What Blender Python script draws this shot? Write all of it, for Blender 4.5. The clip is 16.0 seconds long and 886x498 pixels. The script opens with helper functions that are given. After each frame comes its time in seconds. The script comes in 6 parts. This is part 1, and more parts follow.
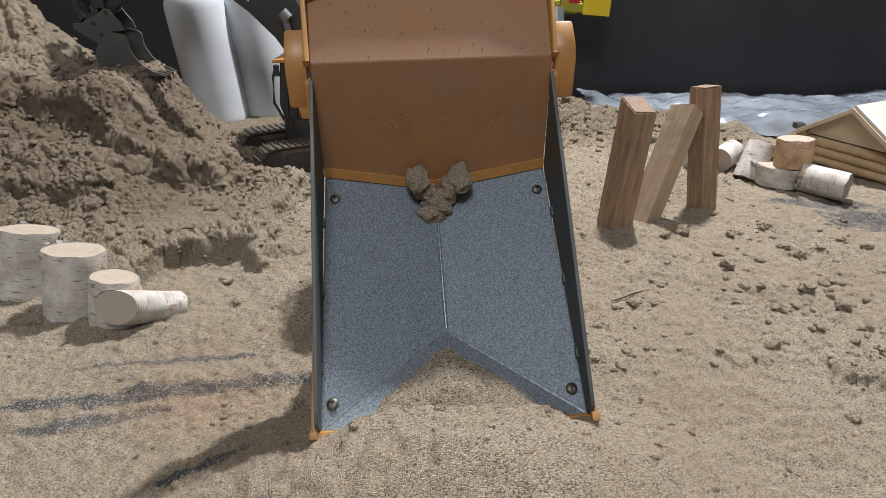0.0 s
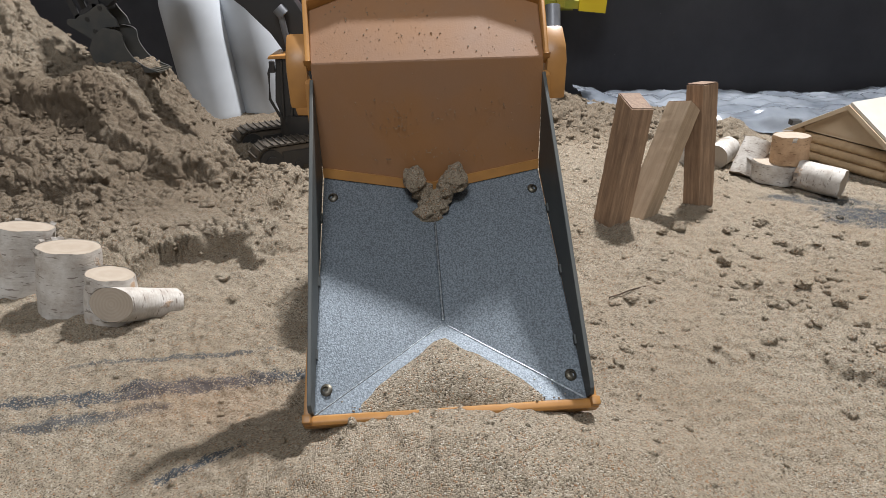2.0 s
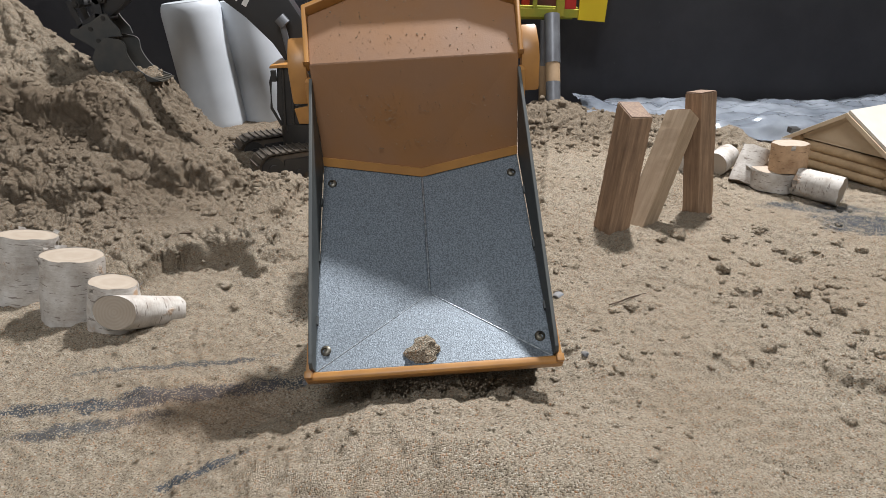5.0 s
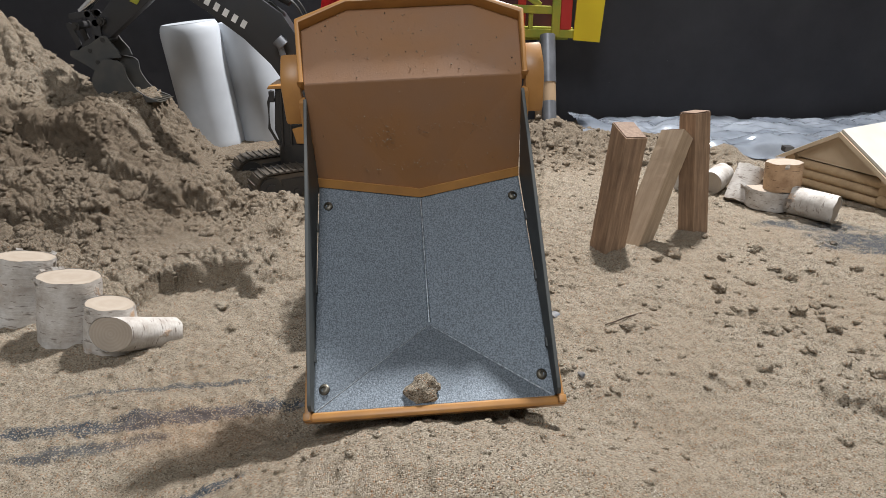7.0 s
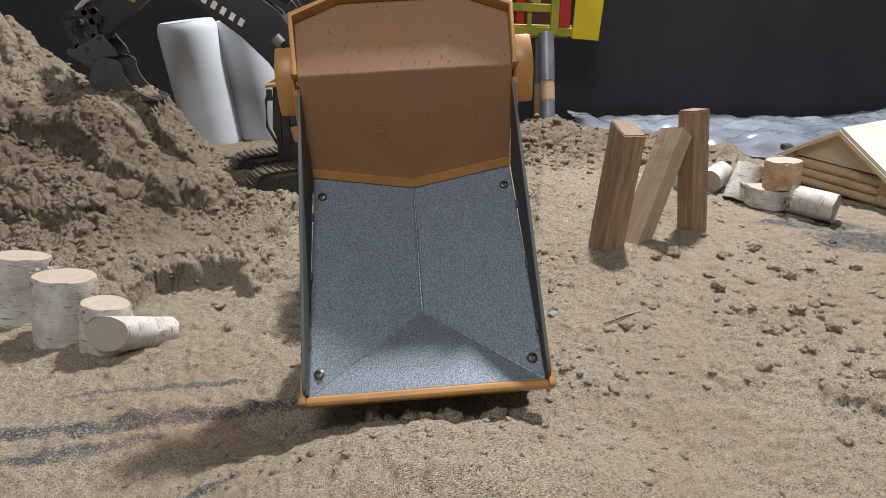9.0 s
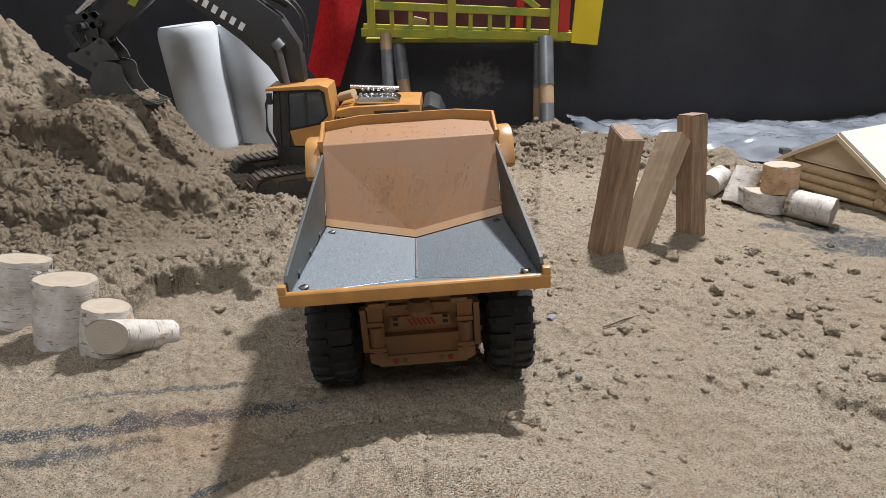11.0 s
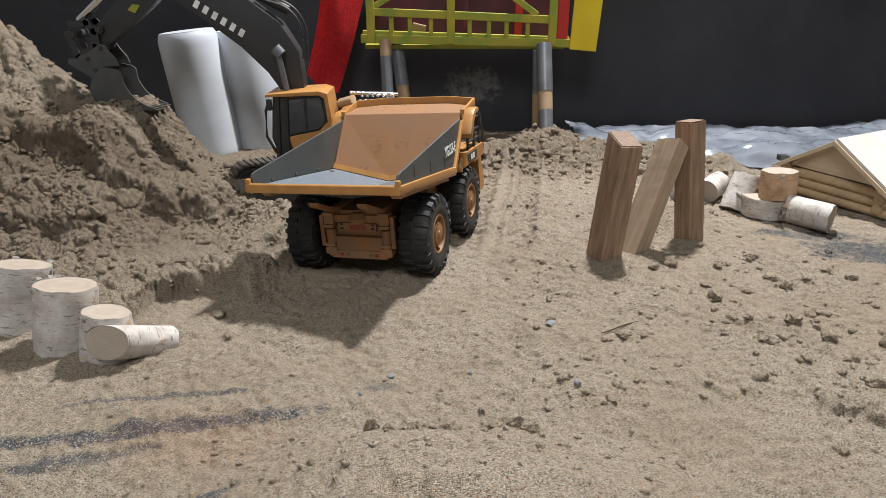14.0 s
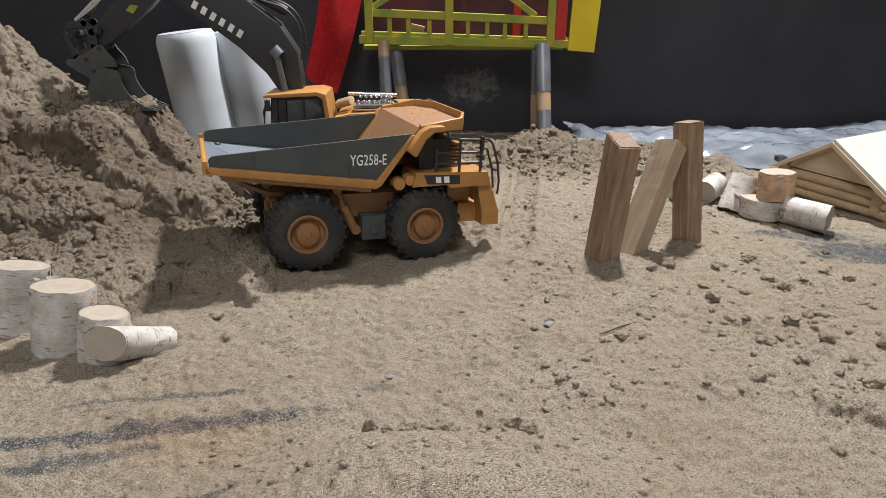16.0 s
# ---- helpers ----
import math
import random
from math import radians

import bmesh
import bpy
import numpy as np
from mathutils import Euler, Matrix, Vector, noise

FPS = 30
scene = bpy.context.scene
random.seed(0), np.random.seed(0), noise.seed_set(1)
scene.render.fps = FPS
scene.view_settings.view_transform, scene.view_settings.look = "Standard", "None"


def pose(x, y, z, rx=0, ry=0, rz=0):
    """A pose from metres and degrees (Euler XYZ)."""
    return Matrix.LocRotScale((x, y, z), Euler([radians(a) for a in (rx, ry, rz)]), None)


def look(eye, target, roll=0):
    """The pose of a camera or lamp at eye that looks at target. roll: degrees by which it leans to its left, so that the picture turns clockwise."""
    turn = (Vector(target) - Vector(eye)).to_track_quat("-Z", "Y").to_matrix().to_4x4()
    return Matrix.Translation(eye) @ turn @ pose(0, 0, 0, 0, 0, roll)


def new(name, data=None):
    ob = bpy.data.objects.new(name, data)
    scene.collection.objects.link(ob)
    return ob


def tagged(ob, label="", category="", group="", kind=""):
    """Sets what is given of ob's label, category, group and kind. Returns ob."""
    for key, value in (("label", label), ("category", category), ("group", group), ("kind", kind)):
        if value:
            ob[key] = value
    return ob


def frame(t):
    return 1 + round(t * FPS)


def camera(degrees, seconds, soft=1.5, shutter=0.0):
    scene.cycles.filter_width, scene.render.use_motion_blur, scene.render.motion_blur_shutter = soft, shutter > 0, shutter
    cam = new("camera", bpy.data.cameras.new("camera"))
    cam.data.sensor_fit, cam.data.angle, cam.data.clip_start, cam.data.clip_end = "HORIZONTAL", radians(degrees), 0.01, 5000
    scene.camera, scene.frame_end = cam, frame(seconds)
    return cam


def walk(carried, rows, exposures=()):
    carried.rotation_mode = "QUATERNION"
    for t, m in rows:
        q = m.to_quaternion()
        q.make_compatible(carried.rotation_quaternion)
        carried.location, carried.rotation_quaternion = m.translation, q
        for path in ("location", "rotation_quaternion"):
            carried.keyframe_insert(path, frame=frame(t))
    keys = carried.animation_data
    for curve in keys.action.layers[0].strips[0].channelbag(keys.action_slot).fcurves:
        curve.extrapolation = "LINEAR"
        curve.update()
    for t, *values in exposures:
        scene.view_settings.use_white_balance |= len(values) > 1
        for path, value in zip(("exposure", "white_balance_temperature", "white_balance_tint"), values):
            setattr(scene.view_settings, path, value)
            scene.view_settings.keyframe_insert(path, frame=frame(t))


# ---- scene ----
# camera: a phone on a low stand that settles and tilts down-up a little
cam = camera(68.0, 16.0, soft=0.5)
PATH = [
    (0, pose(-0.0008, 0.0033, 0.2735, 64.705, 0.106, 0.792)),
    (0.5, pose(-0.0025, 0.0036, 0.2736, 64.713, -0.042, 0.619)),
    (1, pose(-0.0025, 0.0034, 0.2728, 64.600, 0.003, 0.598)),
    (1.5, pose(-0.0025, 0.0040, 0.2720, 64.408, 0.043, 0.503)),
    (2, pose(-0.0023, 0.0041, 0.2725, 64.472, -0.014, 0.409)),
    (2.5, pose(-0.0023, 0.0033, 0.2729, 64.457, -0.053, 0.389)),
    (3, pose(-0.0026, 0.0030, 0.2730, 64.468, -0.077, 0.399)),
    (3.5, pose(-0.0029, 0.0031, 0.2722, 64.275, -0.044, 0.393)),
    (4, pose(-0.0032, 0.0027, 0.2723, 64.385, -0.004, 0.402)),
    (6.5, pose(-0.0012, -0.0000, 0.2782, 66.320, 0.192, 0.314)),
    (7, pose(-0.0011, 0.0007, 0.2783, 66.526, 0.154, 0.203)),
    (7.5, pose(-0.0006, 0.0008, 0.2778, 66.658, 0.103, 0.176)),
    (8, pose(-0.0009, 0.0029, 0.2767, 66.388, 0.148, 0.148)),
    (8.5, pose(-0.0006, 0.0041, 0.2761, 66.117, 0.180, 0.148)),
    (9, pose(0.0002, 0.0031, 0.2771, 66.439, 0.169, 0.136)),
    (11.5, pose(-0.0001, 0.0012, 0.2783, 66.787, 0.075, 0.095)),
    (12, pose(-0.0000, 0.0011, 0.2787, 66.875, 0.088, 0.068)),
    (12.5, pose(0.0001, 0.0008, 0.2792, 66.908, 0.109, 0.128)),
    (13, pose(-0.0007, -0.0002, 0.2789, 66.979, 0.153, 0.115)),
    (13.5, pose(-0.0006, -0.0005, 0.2791, 67.044, 0.162, 0.055)),
    (14, pose(-0.0003, -0.0000, 0.2797, 67.163, 0.021, 0.023)),
    (14.5, pose(-0.0000, -0.0000, 0.2800, 67.200, -0.000, -0.000)),
    (15, pose(-0.0003, 0.0000, 0.2797, 67.152, -0.008, -0.011)),
    (15.5, pose(-0.0006, -0.0000, 0.2797, 67.085, -0.025, -0.056)),
    (16, pose(-0.0003, -0.0002, 0.2801, 67.214, -0.041, -0.108)),
]
walk(cam, PATH)

# ---- light: one ceiling lamp beyond the sandbox, one over the camera, pale room ----
def area_lamp(name, eye, target, size, power, colour):
    data = bpy.data.lights.new(name, "AREA")
    data.shape, data.size, data.energy, data.color = "DISK", size, power, colour
    ob = new(name, data)
    ob.matrix_world = look(eye, target)
    return ob


area_lamp("ceiling_lamp", (0.42, 1.36, 1.60), (0.0, 0.6, 0.0), 0.12, 69.0, (1.0, 0.985, 0.98))
area_lamp("ceiling_lamp", (-0.15, -1.0, 2.2), (0.0, 0.5, 0.0), 0.8, 31.0, (0.95, 0.97, 1.0))
world = bpy.data.worlds.new("room_light")
scene.world = world
world.use_nodes = True
world.node_tree.nodes["Background"].inputs[0].default_value = (0.80, 0.86, 1.0, 1)
world.node_tree.nodes["Background"].inputs[1].default_value = 0.105
scene.view_settings.exposure = 0.0

# ---- materials ----
def material(name, colour, rough=0.5, metal=0.0, colour2=None, scale=40.0, detail=4.0, mix=(0.35, 0.65),
             bump=0.0, bump_scale=200.0, spec=0.5, rough2=None, coat=0.0):
    """A surface with grain: two colours by noise, roughness variation and fine relief."""
    m = bpy.data.materials.new(name)
    m.use_nodes = True
    nt = m.node_tree
    b = nt.nodes["Principled BSDF"]
    b.inputs["Roughness"].default_value, b.inputs["Metallic"].default_value = rough, metal
    b.inputs["Specular IOR Level"].default_value = spec
    b.inputs["Coat Weight"].default_value = coat
    co = nt.nodes.new("ShaderNodeTexCoord")
    n = nt.nodes.new("ShaderNodeTexNoise")
    n.inputs["Scale"].default_value, n.inputs["Detail"].default_value = scale, detail
    nt.links.new(co.outputs["Object"], n.inputs["Vector"])
    ramp = nt.nodes.new("ShaderNodeValToRGB")
    c2 = colour2 or tuple(c * 0.82 for c in colour)
    ramp.color_ramp.elements[0].position, ramp.color_ramp.elements[1].position = mix
    ramp.color_ramp.elements[0].color, ramp.color_ramp.elements[1].color = (*c2, 1), (*colour, 1)
    nt.links.new(n.outputs["Fac"], ramp.inputs["Fac"])
    nt.links.new(ramp.outputs["Color"], b.inputs["Base Color"])
    mr = nt.nodes.new("ShaderNodeMapRange")
    mr.inputs["To Min"].default_value, mr.inputs["To Max"].default_value = rough, rough2 if rough2 is not None else min(1, rough + 0.12)
    nt.links.new(n.outputs["Fac"], mr.inputs["Value"])
    nt.links.new(mr.outputs["Result"], b.inputs["Roughness"])
    if bump:
        n2 = nt.nodes.new("ShaderNodeTexNoise")
        n2.inputs["Scale"].default_value, n2.inputs["Detail"].default_value = bump_scale, 3.0
        nt.links.new(co.outputs["Object"], n2.inputs["Vector"])
        bp = nt.nodes.new("ShaderNodeBump")
        bp.inputs["Strength"].default_value, bp.inputs["Distance"].default_value = bump, 0.0008
        nt.links.new(n2.outputs["Fac"], bp.inputs["Height"])
        nt.links.new(bp.outputs["Normal"], b.inputs["Normal"])
    return m


def node(nt, kind, **values):
    n = nt.nodes.new(kind)
    for key, value in values.items():
        n.inputs[key].default_value = value
    return n


def ramp_of(nt, source, stops):
    r = nt.nodes.new("ShaderNodeValToRGB")
    e = r.color_ramp.elements
    while len(e) < len(stops):
        e.new(0.5)
    for i, (p, c) in enumerate(stops):
        e[i].position, e[i].color = p, (*c, 1)
    nt.links.new(source, r.inputs["Fac"])
    return r.outputs["Color"]


def mixed(nt, fac, a, b, blend="MIX"):
    m = nt.nodes.new("ShaderNodeMix")
    m.data_type, m.blend_type = "RGBA", blend
    for value, socket in ((fac, m.inputs[0]), (a, m.inputs[6]), (b, m.inputs[7])):
        if isinstance(value, (int, float)):
            socket.default_value = value
        elif isinstance(value, tuple):
            socket.default_value = (*value, 1)
        else:
            nt.links.new(value, socket)
    return m.outputs[2]


def math_node(nt, op, a, b=None, clamp=False):
    m = nt.nodes.new("ShaderNodeMath")
    m.operation, m.use_clamp = op, clamp
    for i, value in enumerate((a, b)):
        if value is None:
            continue
        if isinstance(value, (int, float)):
            m.inputs[i].default_value = value
        else:
            nt.links.new(value, m.inputs[i])
    return m.outputs[0]


def sand_material():
    """Dry quarry sand: pale grains with dark, rust and glassy ones, damp browner clumps, streaks of dark mineral grit."""
    m = bpy.data.materials.new("sand")
    m.use_nodes = True
    nt = m.node_tree
    b = nt.nodes["Principled BSDF"]
    b.inputs["Roughness"].default_value = 0.9
    b.inputs["Specular IOR Level"].default_value = 0.25
    co = nt.nodes.new("ShaderNodeNewGeometry").outputs["Position"]

    def noise_of(scale, detail=3.0, rough=0.6):
        n = node(nt, "ShaderNodeTexNoise", Scale=scale, Detail=detail, Roughness=rough)
        nt.links.new(co, n.inputs["Vector"])
        return n.outputs["Fac"]

    grain = node(nt, "ShaderNodeTexVoronoi", Scale=1350.0)
    nt.links.new(co, grain.inputs["Vector"])
    tone = nt.nodes.new("ShaderNodeSeparateColor")
    nt.links.new(grain.outputs["Color"], tone.inputs["Color"])
    grains = ramp_of(nt, tone.outputs[0], [(0.0, (0.055, 0.042, 0.030)), (0.17, (0.205, 0.170, 0.128)),
                                          (0.55, (0.330, 0.279, 0.211)), (0.9, (0.405, 0.354, 0.280)), (1.0, (0.52, 0.485, 0.42))])
    broad = noise_of(9.0, 4.0)
    base = mixed(nt, math_node(nt, "MULTIPLY", ramp_of(nt, broad, [(0.38, (0, 0, 0)), (0.68, (1, 1, 1))]), 0.5), grains, (0.26, 0.205, 0.145), "MIX")
    # rust-coloured grains
    rust = ramp_of(nt, tone.outputs[1], [(0.93, (0, 0, 0)), (0.95, (1, 1, 1))])
    base = mixed(nt, math_node(nt, "MULTIPLY", rust, 0.6), base, (0.33, 0.15, 0.06))
    # damp, browner sand: the dug pile and the lumps at the back
    sep = nt.nodes.new("ShaderNodeSeparateXYZ")
    nt.links.new(co, sep.inputs[0])
    x, y, z = sep.outputs
    warp = math_node(nt, "MULTIPLY", math_node(nt, "SUBTRACT", noise_of(10.0, 2.0), 0.5), 0.16)
    left = math_node(nt, "MULTIPLY", math_node(nt, "SUBTRACT", math_node(nt, "ADD", -0.14, warp), x), 5.5, True)
    back = math_node(nt, "MULTIPLY", math_node(nt, "SUBTRACT", math_node(nt, "ADD", y, warp), 0.50), 8.0, True)
    damp = math_node(nt, "MULTIPLY", left, back)
    # drier and paler with height: light on the upper pile is painted in
    dried_lit = math_node(nt, "MULTIPLY", math_node(nt, "SUBTRACT", math_node(nt, "ADD", z, math_node(nt, "MULTIPLY", warp, 0.5)), 0.055), 12.0, True)
    damp = math_node(nt, "MULTIPLY", damp, math_node(nt, "SUBTRACT", 1.0, math_node(nt, "MULTIPLY", dried_lit, 0.62)))
    far = math_node(nt, "MULTIPLY", math_node(nt, "SUBTRACT", math_node(nt, "ADD", y, warp), 0.90), 7.0, True)
    damp = math_node(nt, "MAXIMUM", damp, far)
    damp = math_node(nt, "MULTIPLY", damp, 0.76)
    # a wet scoop low on the pile, the shade of its hollow painted in too
    wx, wy = math_node(nt, "MULTIPLY", math_node(nt, "SUBTRACT", x, -0.46), 5.5), math_node(nt, "MULTIPLY", math_node(nt, "SUBTRACT", math_node(nt, "ADD", y, warp), 0.80), 15.0)
    wet_shade = math_node(nt, "SUBTRACT", 1.0, math_node(nt, "ADD", math_node(nt, "MULTIPLY", wx, wx), math_node(nt, "MULTIPLY", wy, wy)), True)
    damp = math_node(nt, "MAXIMUM", damp, math_node(nt, "MULTIPLY", wet_shade, 1.6, True))
    base = mixed(nt, damp, base, mixed(nt, 0.28, (0.100, 0.072, 0.048), base))
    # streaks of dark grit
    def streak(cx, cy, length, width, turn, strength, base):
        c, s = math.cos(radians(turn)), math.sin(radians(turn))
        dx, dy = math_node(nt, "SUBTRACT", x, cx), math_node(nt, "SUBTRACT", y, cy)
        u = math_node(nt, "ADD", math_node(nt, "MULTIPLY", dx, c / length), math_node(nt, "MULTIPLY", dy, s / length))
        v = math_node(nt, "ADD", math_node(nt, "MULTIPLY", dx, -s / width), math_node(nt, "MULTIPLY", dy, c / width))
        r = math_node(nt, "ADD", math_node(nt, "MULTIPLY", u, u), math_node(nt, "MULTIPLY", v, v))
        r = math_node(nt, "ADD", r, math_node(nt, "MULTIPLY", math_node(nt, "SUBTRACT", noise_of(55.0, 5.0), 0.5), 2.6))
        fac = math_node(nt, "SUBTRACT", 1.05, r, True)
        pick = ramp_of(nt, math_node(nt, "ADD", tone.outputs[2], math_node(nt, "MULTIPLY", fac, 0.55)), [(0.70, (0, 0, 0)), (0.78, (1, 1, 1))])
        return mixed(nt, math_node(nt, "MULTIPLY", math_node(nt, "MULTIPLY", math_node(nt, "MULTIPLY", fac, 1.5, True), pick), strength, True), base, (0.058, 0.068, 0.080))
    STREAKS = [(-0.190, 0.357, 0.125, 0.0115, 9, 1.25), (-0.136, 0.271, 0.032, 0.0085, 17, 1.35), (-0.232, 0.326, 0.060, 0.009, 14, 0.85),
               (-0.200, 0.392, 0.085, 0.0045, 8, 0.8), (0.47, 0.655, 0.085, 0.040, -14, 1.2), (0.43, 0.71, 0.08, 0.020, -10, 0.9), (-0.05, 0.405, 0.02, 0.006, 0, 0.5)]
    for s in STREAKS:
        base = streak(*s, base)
    # a patch stained by rust-red grit
    dx, dy = math_node(nt, "MULTIPLY", math_node(nt, "SUBTRACT", x, -0.16), 14.0), math_node(nt, "MULTIPLY", math_node(nt, "SUBTRACT", y, 0.345), 26.0)
    red = math_node(nt, "SUBTRACT", 1.0, math_node(nt, "ADD", math_node(nt, "MULTIPLY", dx, dx), math_node(nt, "MULTIPLY", dy, dy)), True)
    base = mixed(nt, math_node(nt, "MULTIPLY", red, 0.15), base, (0.38, 0.18, 0.07))
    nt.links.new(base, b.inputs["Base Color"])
    # a few grains glint
    gl = ramp_of(nt, tone.outputs[1], [(0.012, (0.12, 0.12, 0.12)), (0.02, (0.92, 0.92, 0.92))])
    nt.links.new(gl, b.inputs["Roughness"])
    rel = math_node(nt, "ADD", math_node(nt, "MULTIPLY", grain.outputs["Distance"], -1.0), math_node(nt, "MULTIPLY", noise_of(600.0, 3.0, 0.7), 1.2))
    bp = node(nt, "ShaderNodeBump", Strength=1.0, Distance=0.0011)
    nt.links.new(rel, bp.inputs["Height"])
    nt.links.new(bp.outputs["Normal"], b.inputs["Normal"])
    return m


def bark_material(name, shade):
    m = bpy.data.materials.new(name)
    m.use_nodes = True
    nt = m.node_tree
    b = nt.nodes["Principled BSDF"]
    b.inputs["Roughness"].default_value = 0.75
    co = nt.nodes.new("ShaderNodeTexCoord").outputs["Object"]
    info = nt.nodes.new("ShaderNodeObjectInfo")
    off = nt.nodes.new("ShaderNodeVectorMath")
    off.operation = "ADD"
    nt.links.new(co, off.inputs[0])
    nt.links.new(info.outputs["Random"], off.inputs[1])

    def stretched(sx, sz, scale, detail=3.0):
        mp = node(nt, "ShaderNodeMapping")
        mp.inputs["Scale"].default_value = (sx, sx, sz)
        nt.links.new(off.outputs[0], mp.inputs["Vector"])
        n = node(nt, "ShaderNodeTexNoise", Scale=scale, Detail=detail, Roughness=0.65)
        nt.links.new(mp.outputs[0], n.inputs["Vector"])
        return n.outputs["Fac"]
    white = ramp_of(nt, stretched(1, 1, 55.0, 5.0), [(0.3, (0.32, 0.28, 0.25)), (0.5, (0.47, 0.445, 0.42)), (0.72, (0.60, 0.585, 0.575))])
    dash = ramp_of(nt, stretched(1.0, 5.5, 95.0, 2.0), [(0.62, (0, 0, 0)), (0.66, (1, 1, 1))])
    c = mixed(nt, math_node(nt, "MULTIPLY", dash, 0.65), white, (0.09, 0.06, 0.045))
    peel = ramp_of(nt, stretched(1.2, 1.0, 26.0, 6.0), [(0.62, (0, 0, 0)), (0.68, (1, 1, 1))])
    c = mixed(nt, math_node(nt, "MULTIPLY", peel, 0.75), c, (0.40, 0.25, 0.14))
    c = mixed(nt, 1.0, c, shade, "MULTIPLY")
    nt.links.new(c, b.inputs["Base Color"])
    bp = node(nt, "ShaderNodeBump", Strength=0.6, Distance=0.001)
    nt.links.new(math_node(nt, "ADD", stretched(1, 4, 120.0, 4.0), peel), bp.inputs["Height"])
    nt.links.new(bp.outputs["Normal"], b.inputs["Normal"])
    return m


def wood_material(name, light, dark, axis_scale=(60, 60, 4), rings=False, rough=0.7):
    m = bpy.data.materials.new(name)
    m.use_nodes = True
    nt = m.node_tree
    b = nt.nodes["Principled BSDF"]
    b.inputs["Roughness"].default_value = rough
    co = nt.nodes.new("ShaderNodeTexCoord").outputs["Object"]
    mp = node(nt, "ShaderNodeMapping")
    mp.inputs["Scale"].default_value = axis_scale
    nt.links.new(co, mp.inputs["Vector"])
    n = node(nt, "ShaderNodeTexNoise", Scale=3.0, Detail=6.0, Roughness=0.65)
    nt.links.new(mp.outputs[0], n.inputs["Vector"])
    fac = n.outputs["Fac"]
    if rings:
        w = nt.nodes.new("ShaderNodeTexWave")
        w.wave_type, w.rings_direction = "RINGS", "SPHERICAL"
        w.inputs["Scale"].default_value, w.inputs["Distortion"].default_value = 130.0, 2.5
        w.inputs["Detail"].default_value = 3.0
        nt.links.new(co, w.inputs["Vector"])
        fac = math_node(nt, "ADD", math_node(nt, "MULTIPLY", w.outputs["Fac"], 0.14), math_node(nt, "MULTIPLY", fac, 0.86))
    c = ramp_of(nt, fac, [(0.28, dark), (0.5, tuple((p + q) / 2 for p, q in zip(light, dark))), (0.68, light)])
    blotch = node(nt, "ShaderNodeTexNoise", Scale=28.0, Detail=3.0)
    nt.links.new(co, blotch.inputs["Vector"])
    c = mixed(nt, math_node(nt, "MULTIPLY", ramp_of(nt, blotch.outputs["Fac"], [(0.5, (0, 0, 0)), (0.75, (1, 1, 1))]), 0.4), c, tuple(v * 0.6 for v in dark))
    nt.links.new(c, b.inputs["Base Color"])
    bp = node(nt, "ShaderNodeBump", Strength=0.45, Distance=0.0008)
    nt.links.new(fac, bp.inputs["Height"])
    nt.links.new(bp.outputs["Normal"], b.inputs["Normal"])
    return m


